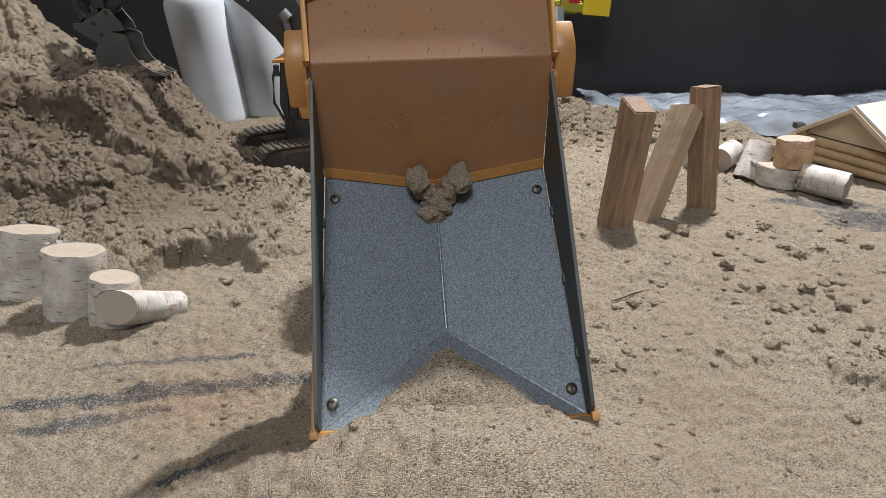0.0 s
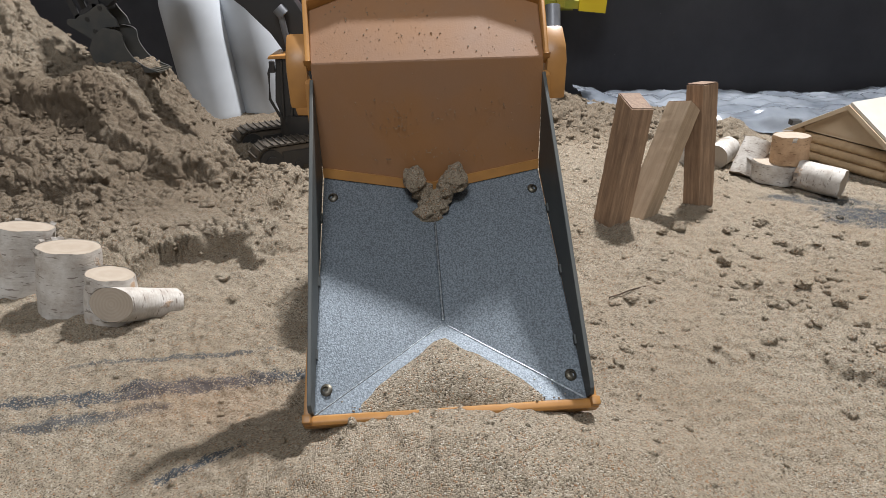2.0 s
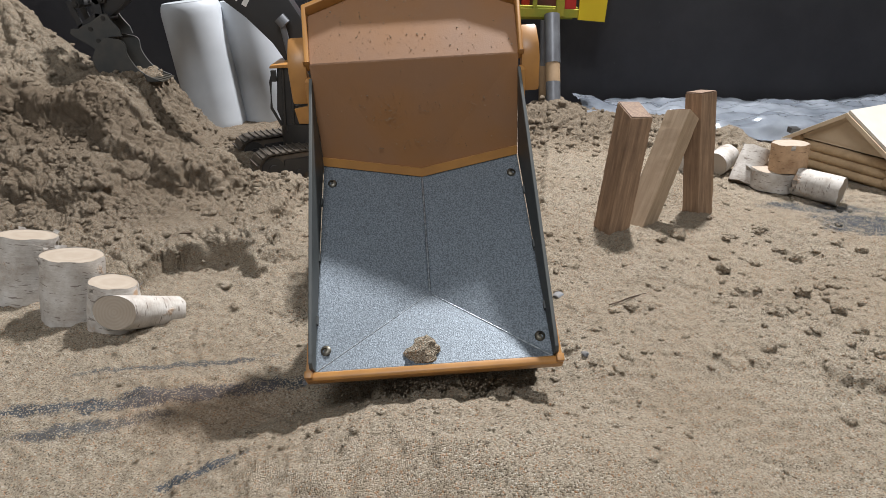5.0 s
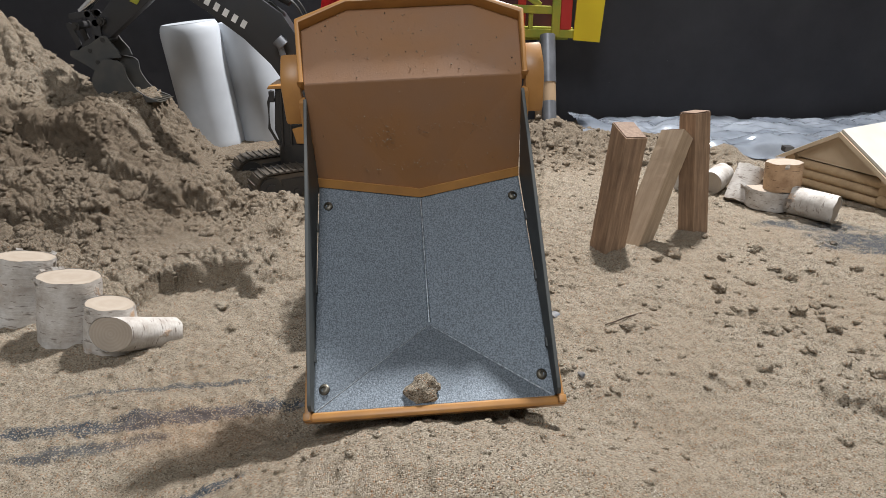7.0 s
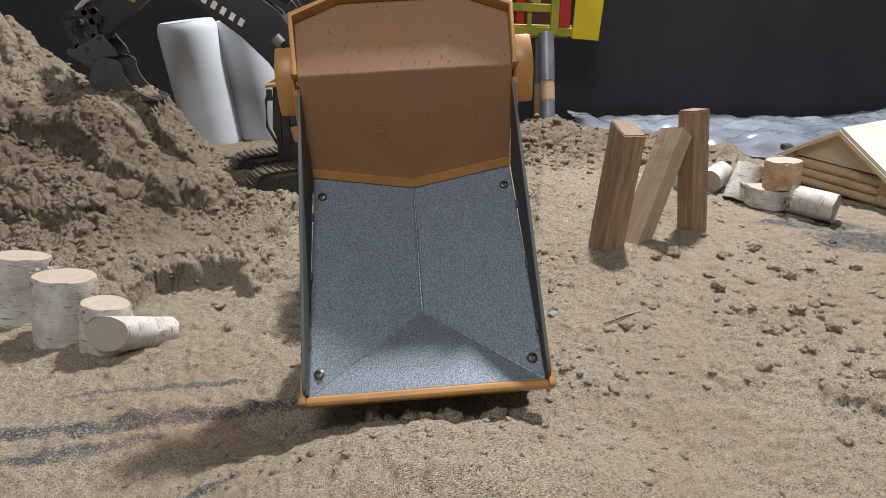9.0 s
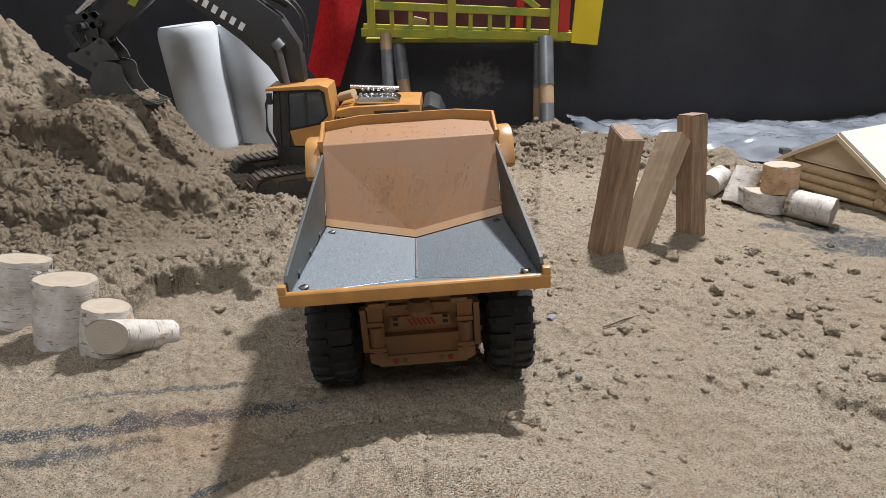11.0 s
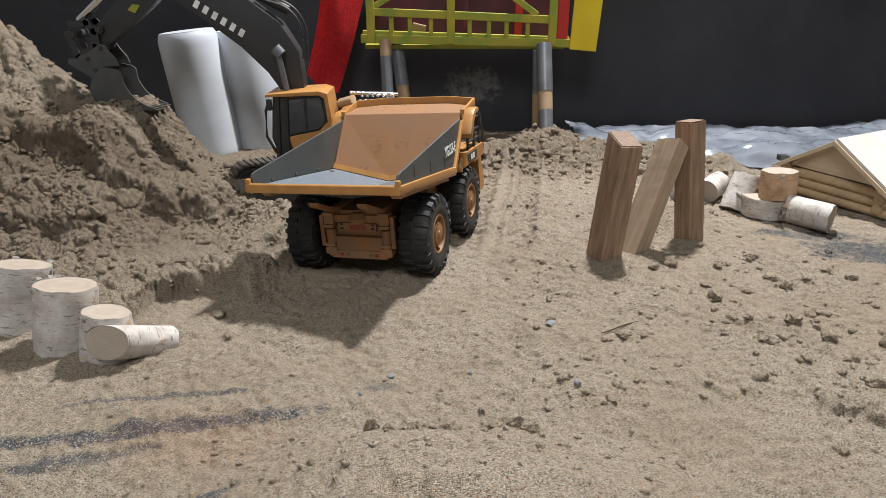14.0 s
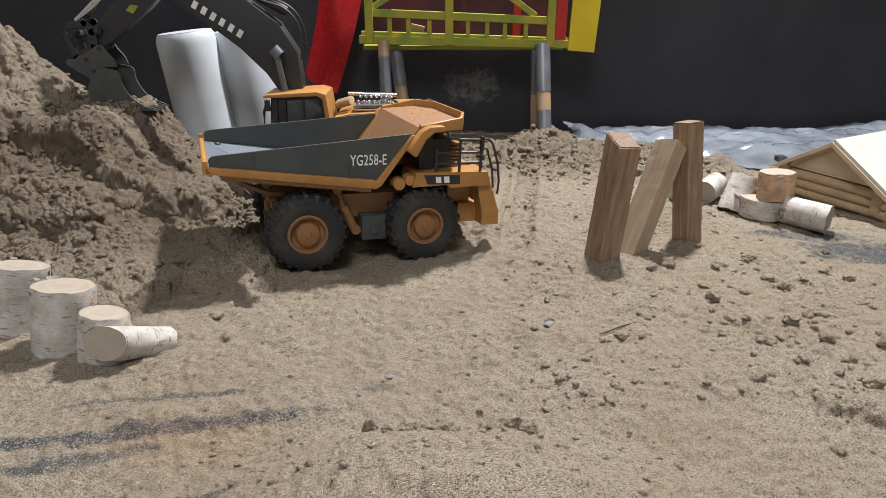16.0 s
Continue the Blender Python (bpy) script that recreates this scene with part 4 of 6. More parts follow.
def make_truck():
    truck = thing("dump_truck", "orange toy mining dump truck with grey bed, on the sand", "toy truck")
    bm = bmesh.new()
    box(bm, (-0.022, -0.030, 0.040), (0.190, 0.030, 0.070))
    box(bm, (0.060, -0.034, 0.048), (0.125, 0.034, 0.0725))
    box(bm, (0.030, -0.044, 0.048), (0.098, 0.044, 0.072))
    part("chassis", bm, DUST_FRAME, truck, bevel=0.0015)
    bm = bmesh.new()
    box(bm, (-0.030, -0.030, 0.022), (-0.018, 0.030, 0.030))
    box(bm, (-0.028, -0.032, 0.030), (-0.012, 0.032, 0.044))
    box(bm, (-0.026, -0.034, 0.058), (-0.016, 0.034, 0.066))
    part("rear_frame", bm, DUST_FRAME, truck, "dusty moulded rear frame", bevel=0.0008)
    bm = bmesh.new()
    box(bm, (-0.0285, -0.020, 0.050), (-0.024, 0.020, 0.0585))
    part("rear_panel", bm, DUST_FRAME, truck, bevel=0.0006)
    for y, mat in ((0.0125, REFLECTOR), (0.0190, RED_PRINT), (-0.0125, REFLECTOR), (-0.0190, RED_PRINT)):
        bm = bmesh.new()
        lathe(bm, [(0.0020, 0.0), (0.0018, 0.0006), (0.0006, 0.0009)], 14, pose(-0.0302, y, 0.0260, 0, -90, 0))
        part("reflector", bm, mat, truck, smooth=True)
    for s in (1, -1):
        for z in (0.0520, 0.0560):
            bm = bmesh.new()
            box(bm, (-0.0288, s * 0.0150, z), (-0.0284, s * 0.0185, z + 0.0022))
            part("panel_slot", bm, BLACK, truck)
        bm = bmesh.new()
        box(bm, (-0.0300, s * 0.0360, 0.034), (-0.0230, s * 0.0400, 0.066))
        part("frame_rail", bm, DUST_FRAME, truck, bevel=0.0006)
        for z in (0.0345, 0.0540, 0.0665):
            bm = bmesh.new()
            box(bm, (-0.0320, s * 0.0245, z), (-0.0225, s * 0.0355, z + 0.0030))
            part("strut_collar", bm, DUST_FRAME, truck, bevel=0.0005)
    for k in range(6):
        bm = bmesh.new()
        v = box(bm, (-0.0290, -0.009 + 0.003 * k, 0.0518), (-0.0286, -0.0075 + 0.003 * k, 0.0568))
        for q in v:
            q.co.y += (q.co.z - 0.054) * 0.5
        part("warning_stripe", bm, RED_PRINT, truck)
    bm = bmesh.new()
    lathe(bm, [(0.0001, -0.004), (0.009, -0.003), (0.011, 0.002), (0.007, 0.007), (0.0001, 0.008)], 20, pose(-0.022, 0, 0.061))
    part("axle_dome", bm, DUST_FRAME, truck, smooth=True)
    for s in (1, -1):
        bm = bmesh.new()
        rod(bm, (-0.026, s * 0.030, 0.024), (-0.026, s * 0.030, 0.052), 0.0052)
        rod(bm, (-0.026, s * 0.030, 0.052), (-0.024, s * 0.030, 0.066), 0.0034)
        box(bm, (-0.031, s * 0.024, 0.026), (-0.022, s * 0.036, 0.033))
        box(bm, (-0.030, s * 0.025, 0.056), (-0.018, s * 0.035, 0.067))
        part("suspension_strut", bm, DUST_FRAME, truck, bevel=0.0005)
        bm = bmesh.new()
        rod(bm, (0.0, 0, R_WHEEL), (0.0, s * 0.05, R_WHEEL), 0.008)
        part("axle", bm, BLACK, truck)
        bm = bmesh.new()
        rod(bm, (0.123, 0, R_WHEEL), (0.123, s * 0.05, R_WHEEL), 0.008)
        part("axle", bm, BLACK, truck)
        # tipping cylinder between the wheels
        bm = bmesh.new()
        rod(bm, (0.052, s * 0.052, 0.036), (0.040, s * 0.052, 0.062), 0.0048)
        rod(bm, (0.040, s * 0.052, 0.062), (0.034, s * 0.052, 0.080), 0.0030)
        rod(bm, (0.034, s * 0.047, 0.080), (0.034, s * 0.056, 0.080), 0.005)
        rod(bm, (0.053, s * 0.047, 0.036), (0.053, s * 0.056, 0.036), 0.005)
        part("tipping_cylinder", bm, ORANGE_DUSTY, truck, smooth=True)
        bm = bmesh.new()
        box(bm, (0.058, s * 0.044, 0.026), (0.084, s * 0.062, 0.052))
        rod(bm, (0.071, s * 0.061, 0.036), (0.071, s * 0.064, 0.036), 0.0045)
        part("fuel_tank", bm, STEEL_GREY, truck, "dark grey box tank", bevel=0.0012)
        # deck over the front wheel with the black name plate
        bm = bmesh.new()
        prism(bm, [(0.108, 0.0835), (0.112, 0.0985), (0.192, 0.0965), (0.195, 0.0820), (0.150, 0.0810), (0.146, 0.0845)], s * 0.030, s * 0.0745)
        part("deck", bm, ORANGE, truck, bevel=0.001, smooth=True)
        bm = bmesh.new()
        prism(bm, [(0.124, 0.0862), (0.120, 0.0958), (0.160, 0.0946), (0.160, 0.0850)], s * 0.0742, s * 0.0752)
        part("name_plate", bm, BLACK, truck, "black name plate with two white marks")
        for x in (0.1325, 0.1415):
            bm = bmesh.new()
            prism(bm, [(x + 0.0008, 0.0872), (x, 0.0938), (x + 0.0060, 0.0936), (x + 0.0066, 0.0870)], s * 0.0751, s * 0.0755)
            part("plate_mark", bm, WHITE_PRINT, truck)
        bm = bmesh.new()
        rod(bm, (0.094, s * 0.060, 0.0875), (0.094, s * 0.075, 0.0875), 0.0062)
        rod(bm, (0.106, s * 0.060, 0.0905), (0.106, s * 0.073, 0.0905), 0.0055)
        part("air_filter", bm, ORANGE, truck, smooth=True, bevel=0.0006)
        # railing
        bm = bmesh.new()
        for x in (0.134, 0.160, 0.184):
            rod(bm, (x, s * 0.0715, 0.096), (x, s * 0.0715, 0.131 if x > 0.14 else 0.122), 0.0016, seg=8)
        for z in (0.107, 0.118, 0.131):
            rod(bm, (0.134 if z < 0.125 else 0.158, s * 0.0715, z), (0.186, s * 0.0715, z - 0.001), 0.0014, seg=8)
        part("railing", bm, BLACK, truck, "black plastic railing")
        bm = bmesh.new()
        tube(bm, [(0.186, s * 0.068, 0.130), (0.192, s * 0.070, 0.131), (0.197, s * 0.0715, 0.126), (0.204, s * 0.071, 0.105), (0.2075, s * 0.070, 0.085), (0.207, s * 0.069, 0.070)], 0.0013)
        tube(bm, [(0.186, s * 0.060, 0.120), (0.196, s * 0.060, 0.118), (0.2035, s * 0.060, 0.095), (0.2055, s * 0.060, 0.075)], 0.0013)
        part("hand_rail", bm, BLACK, truck)
        # front fender leg down to the bumper
        bm = bmesh.new()
        prism(bm, [(0.1800, 0.0955), (0.1935, 0.0955), (0.2100, 0.0500), (0.2105, 0.0350), (0.1900, 0.0360), (0.1905, 0.0480)], s * 0.050, s * 0.0690)
        part("fender_leg", bm, ORANGE, truck, bevel=0.0012, smooth=True)
        bm = bmesh.new()
        box(bm, (0.186, s * 0.040, 0.060), (0.189, s * 0.052, 0.076))
        part("headlight", bm, CHROME, truck, "clear headlight", bevel=0.001)
        bm = bmesh.new()
        box(bm, (0.183, s * 0.069, 0.119), (0.186, s * 0.0745, 0.134))
        part("mirror", bm, BLACK, truck, bevel=0.001)
    bm = bmesh.new()
    box(bm, (0.170, -0.048, 0.034), (0.200, 0.048, 0.056))
    box(bm, (0.160, -0.040, 0.056), (0.186, 0.040, 0.098))
    part("front_bumper", bm, ORANGE, truck, bevel=0.0015)
    bm = bmesh.new()
    for k in range(9):
        box(bm, (0.186, -0.026, 0.060 + 0.004 * k), (0.1885, 0.026, 0.0622 + 0.004 * k))
    part("grille", bm, BLACK, truck)
    # cab under the canopy
    bm = bmesh.new()
    box(bm, (0.128, 0.010, 0.0955), (0.172, 0.062, 0.139))
    part("cab", bm, BLACK, truck, "black plastic driver cab", bevel=0.002)
    bm = bmesh.new()
    box(bm, (0.134, -0.050, 0.0955), (0.158, -0.008, 0.128))
    box(bm, (0.120, -0.058, 0.096), (0.134, -0.030, 0.134))
    part("engine_housing", bm, BLACK, truck, bevel=0.002)
    bm = bmesh.new()
    for k in range(7):
        rod(bm, (0.166, -0.036 - 0.0, 0.097 + k * 0.0038), (0.166, -0.036, 0.0995 + k * 0.0038), 0.0095 if k % 2 else 0.0085, seg=18)
    part("air_cleaner", bm, ORANGE_DUSTY, truck, smooth=True)
    bm = bmesh.new()
    box(bm, (0.1725, 0.016, 0.106), (0.1735, 0.056, 0.134))
    part("windscreen", bm, GLASS, truck)
    bm = bmesh.new()
    box(bm, (0.134, 0.0622, 0.108), (0.166, 0.0630, 0.133))
    part("side_window", bm, GLASS, truck)
    bed = make_bed(truck)
    wheels = [make_wheel(truck, x, s) for x in (0.0, 0.123) for s in (1, -1)]
    return truck, bed, wheels


TRUCK, BED, WHEELS = make_truck()

# ---- wooden things ----
def make_log(name, r, length, m, label, seed, flare=0.0, group="birch logs", bark=None, taper=0.0, cut=None):
    """A sawn birch log standing along its own z from 0 to length: bark and two cut faces."""
    log = thing(name, label, "log", m, group)
    rs = random.Random(seed)
    ph = [rs.uniform(0, 6.28) for _ in range(4)]
    seg = 56

    def wob(i, z):
        a = 2 * math.pi * i / seg
        w = 1 + 0.025 * math.sin(2 * a + ph[0]) + 0.018 * math.sin(3 * a + ph[1]) + 0.008 * math.sin(7 * a + ph[2] + 9 * z / length)
        w *= 1 - taper * z / length
        if flare:
            w += flare * max(0, math.cos(a - 3.6)) ** 2 * (1 - z / length) ** 1.4
        return w
    n = m.to_3x3().inverted() @ Vector(cut) if cut else Vector((0, 0, -1))
    slant = lambda x, y, z: z - (n.x * x + n.y * y) / n.z * (1 - z / length)
    bm = bmesh.new()
    rings = []
    for k in range(15):
        z = length * k / 14
        edge = 0.985 if k in (0, 14) else 1.0
        rings.append([bm.verts.new((r * edge * wob(i, z) * math.cos(2 * math.pi * i / seg), r * edge * wob(i, z) * math.sin(2 * math.pi * i / seg), z + (0.0005 * math.sin(0.67 * i + ph[3]) if k in (0, 14) else 0))) for i in range(seg)])
    for a, b in zip(rings, rings[1:]):
        for i in range(seg):
            bm.faces.new((a[i], a[(i + 1) % seg], b[(i + 1) % seg], b[i]))
    for v in bm.verts:
        v.co.z = slant(*v.co)
    part("bark", bm, bark or BARK, log, "tan knotty bark" if bark else "white birch bark with dark dashes", smooth=True)
    for z, up in ((length, 1), (0.0, -1)):
        bm = bmesh.new()
        ring = [bm.verts.new((r * 0.965 * wob(i, z) * math.cos(2 * math.pi * i / seg), r * 0.965 * wob(i, z) * math.sin(2 * math.pi * i / seg), z - up * 0.0004)) for i in range(seg)]
        low = [bm.verts.new(v.co + Vector((0, 0, -up * 0.002))) for v in ring]
        bm.faces.new(ring)
        bm.faces.new(low[::-1])
        for i in range(seg):
            bm.faces.new((ring[i], low[i], low[(i + 1) % seg], ring[(i + 1) % seg]))
        for v in bm.verts:
            v.co.z = slant(*v.co)
        part("cut_face", bm, CUT, log, "pale sawn end grain")
    # curls of loose bark at the rim
    for k in range(4):
        a = rs.uniform(0, 360)
        bm = bmesh.new()
        w = r * rs.uniform(0.15, 0.35)
        prev = None
        for j in range(4):
            o = r * (1.0 + 0.05 * j * j * 0.4)
            va = bm.verts.new((o, -w / 2, length - 0.006 + 0.0022 * j))
            vb = bm.verts.new((o, w / 2, length - 0.005 + 0.0022 * j))
            if prev:
                bm.faces.new((prev[0], prev[1], vb, va))
            prev = (va, vb)
        bmesh.ops.solidify(bm, geom=bm.faces[:], thickness=0.0005)
        part("bark_curl", bm, BARK, log, m=pose(0, 0, 0, 0, 0, a))
    return log


def along(p, q, roll=0):
    """A pose at p whose z points to q."""
    p, q = Vector(p), Vector(q)
    return Matrix.Translation(p) @ (q - p).to_track_quat("Z", "Y").to_matrix().to_4x4() @ pose(0, 0, 0, 0, 0, roll)


G1 = "birch logs beside the dug pile"
make_log("birch_log", 0.0225, 0.060, along((-0.3690, 0.4990, -0.0080), (-0.3610, 0.5133, 0.0500), 40), "tall birch log standing on end in the sand", 1, group=G1)
make_log("birch_log", 0.0240, 0.056, along((-0.3120, 0.4690, -0.0080), (-0.3063, 0.4796, 0.0468), 130), "thick birch log standing on end in the sand", 2, group=G1)
make_log("birch_log", 0.0183, 0.041, along((-0.2732, 0.4525, -0.0070), (-0.2668, 0.4595, 0.0336), 10), "short birch stump with a flared root", 3, 0.9, group=G1)
make_log("birch_log", 0.0138, 0.052, along((-0.2570, 0.4330, 0.0200), (-0.2265, 0.4650, 0.0030)), "thin birch log lying on the sand", 4, group=G1, taper=0.1, cut=(-0.04, -0.88, 0.40))
G2 = "birch logs by the cabin"
make_log("birch_log", 0.0165, 0.050, along((0.4520, 0.7190, 0.0150), (0.4140, 0.7560, 0.0165)), "white birch log lying on its side by the stack", 5, group=G2)
make_log("birch_log", 0.0290, 0.024, pose(0.402, 0.781, 0.000, 0, 0, 0), "flat birch log slice on the sand", 6, group=G2)
make_log("birch_log", 0.0215, 0.034, pose(0.411, 0.772, 0.0235, -4, 3, 60), "knotty tan birch log stacked on a slice", 7, group=G2, bark=BARK_TAN)
make_log("birch_log", 0.0165, 0.048, along((0.370, 0.795, -0.002), (0.390, 0.812, 0.040)), "birch log leaning on the stack", 8, group=G2)
make_log("birch_log", 0.0160, 0.036, along((0.347, 0.830, 0.012), (0.367, 0.850, 0.016)), "pale birch log lying behind the stakes", 9, group=G2)
make_log("birch_log", 0.0130, 0.040, pose(0.318, 0.842, -0.004, 0, 0, 0), "small pale birch log standing behind the stakes", 10, group=G2)


def make_stake(p, q, side, corner, mat, label, seed, slope=0.0):
    """A square sawn stake with worn edges, splits and a knot; corner: the compass angle of one of its edges."""
    length = (Vector(q) - Vector(p)).length
    x = along(p, q).to_3x3() @ Vector((1, 0, 0))
    roll = corner - 45 - math.degrees(math.atan2(x.y, x.x))
    st = thing("wooden_stake", label, "wooden stake", along(p, q, roll), "stakes leaning in the sand")
    bm = bmesh.new()
    rs = random.Random(seed)
    n = 24
    rings = []
    for k in range(n + 1):
        z = length * k / n
        ring = []
        for cx, cy in ((-1, -1), (0, -1), (1, -1), (1, 0), (1, 1), (0, 1), (-1, 1), (-1, 0)):
            s = side / 2
            dent = 0.0
            if cx and cy:
                dent = 0.0003 * rs.random() + (0.0016 if (cx, cy) == (-1, -1) and 0.42 < k / n < 0.62 else 0)
            ring.append(bm.verts.new((cx * (s - dent), cy * (s - dent), z + (rs.uniform(-0.0008, 0.0008) if k == n else 0))))
        rings.append(ring)
    for a, b in zip(rings, rings[1:]):
        for i in range(8):
            bm.faces.new((a[i], a[(i + 1) % 8], b[(i + 1) % 8], b[i]))
    bm.faces.new(rings[0][::-1])
    bm.faces.new(rings[-1])
    fall = st.matrix_world.to_3x3().inverted() @ Vector((0.25, -1, 0))

    def slant(bm):
        """The sawn top falls towards the open side."""
        for v in bm.verts:
            v.co.z -= slope * (v.co.x * fall.x + v.co.y * fall.y) * max(0, v.co.z / length) ** 10
    slant(bm)
    part("shaft", bm, mat, st, bevel=0.0005)
    if mat is STAKE:
        bm = bmesh.new()
        lathe(bm, [(0.0001, 0.0), (0.0035, 0.0002), (0.0050, -0.0006), (0.0052, -0.003)], 18, pose(-side / 2 - 0.0004, 0.002, length * 0.52, 0, -90, 0) @ Matrix.Diagonal((1.6, 0.8, 1, 1)))
        part("knot", bm, STAKE, st, "dark knot", smooth=True)
    bm = bmesh.new()
    prism(bm, [(-side * 0.47, -side * 0.46), (side * 0.46, -side * 0.47), (side * 0.46, side * 0.46), (-side * 0.46, side * 0.47)], length + 0.0002, length + 0.0011, axis="z")
    slant(bm)
    part("end_grain", bm, END_GRAIN if mat is STAKE else STAKE, st, "rough sawn end grain")
    return st


make_stake((0.166, 0.638, -0.034), (0.184, 0.655, 0.124), 0.0262, -113, STAKE, "weathered brown stake with a knot, stuck in sand", 21, 0.42)
make_stake((0.282, 0.690, -0.034), (0.267, 0.708, 0.131), 0.0225, -107, STAKE, "upright brown stake stuck in the sand", 22)
make_stake((0.196, 0.652, -0.022), (0.244, 0.688, 0.112), 0.0250, -94, STAKE_PALE, "pale sawn stake propped against the other stakes", 23, -0.25)


def make_cabin():
    """A toy log cabin: stacked round logs, gable board and a pale roof."""
    near, far, apex = Vector((0.528, 0.752, 0.038)), Vector((0.462, 0.875, 0.038)), Vector((0.495, 0.8135, 0.082))
    deep = Vector((0.881, 0.473, 0)).normalized()
    u = (near - far).normalized()
    cabin = thing("log_cabin", "toy log cabin of round pine logs with pale roof", "toy house", pose(0, 0, 0))
    for k in range(3):
        for s in (0, 1):
            base = deep * (0.012 + 0.13 * s)
            bm = bmesh.new()
            z = 0.0065 + 0.0118 * k
            a, b = far + base - u * 0.004, near + base + u * 0.006
            rod(bm, (a.x, a.y, z), (b.x, b.y, z), 0.0062, seg=20)
            part("wall_log", bm, CABIN_WOOD, cabin, smooth=True, bevel=0.0006)
            bm = bmesh.new()
            e = near if s else far
            inset = u * (-0.006 if s else 0.006)
            p, q = e + inset + deep * 0.004, e + inset + deep * 0.15
            rod(bm, (p.x, p.y, z + 0.0055), (q.x, q.y, z + 0.0055), 0.0062, seg=20)
            part("wall_log", bm, CABIN_WOOD, cabin, smooth=True, bevel=0.0006)
    for s in (0, 1):
        o = deep * (0.010 + 0.13 * s)
        bm = bmesh.new()
        plate(bm, [far + o + u * 0.004, near + o - u * 0.004, apex + o], 0.003)
        part("gable", bm, CABIN_BOARD, cabin, "pale wooden gable board")
        bm = bmesh.new()
        cen = (far + near + apex) / 3
        o2 = o - deep * 0.0012
        ins = lambda p: cen + (p - cen) * 0.72 + o2
        plate(bm, [ins(far), ins(near), ins(apex)], 0.001)
        part("gable_panel", bm, CABIN_BOARD, cabin)
    for side_p, name in ((far, "roof_slope"), (near, "roof_slope")):
        bm = bmesh.new()
        edge = side_p + (side_p - apex).normalized() * 0.012
        n = Vector((0, 0, 0.0035))
        o0, o1 = -deep * 0.004, deep * 0.165
        plate(bm, [apex + o0 + n, apex + o1 + n, edge + o1 + n, edge + o0 + n], 0.0035)
        part(name, bm, ROOF_WHITE, cabin, "off-white roof board", bevel=0.0006)
        bm = bmesh.new()
        plate(bm, [apex + o0 + n * 0.9, edge + o0 + n * 0.9, edge + o0 - n * 0.8, apex + o0 - n * 0.8], 0.0022)
        part("barge_board", bm, CABIN_BOARD, cabin)
    bm = bmesh.new()
    c = far + deep * 0.02 - u * 0.012
    box(bm, (c.x - 0.006, c.y - 0.006, c.z + 0.000), (c.x + 0.006, c.y + 0.006, c.z + 0.007))
    part("corner_bracket", bm, BLACK, cabin, bevel=0.001)


make_cabin()

# ---- white tubs behind the digger ----
def make_tub(m, r, h, label):
    tub = thing("white_tub", label, "container", m, "white tubs by the backdrop")
    bm = bmesh.new()
    lathe(bm, [(r * 0.90, 0.0), (r * 0.96, 0.004), (r * 0.985, 0.02), (r, h * 0.5), (r, h - 0.018), (r * 0.985, h - 0.010), (r * 0.95, h - 0.004), (r * 0.90, h)], 56)
    part("body", bm, WHITE_TUB, tub, smooth=True)
    bm = bmesh.new()
    lathe(bm, [(r * 0.89, h - 0.001), (r * 0.89, h + 0.001), (r * 0.80, h + 0.0016)], 56)
    part("lid", bm, WHITE_TUB, tub, smooth=True)
    return tub


make_tub(pose(-0.3985, 1.128, -0.022, 0, -6, 0), 0.0475, 0.214, "tall white plastic tub leaning by the backdrop")
make_tub(pose(-0.322, 1.172, -0.022, 0, -6, 0), 0.0475, 0.214, "tall white plastic tub behind the digger")


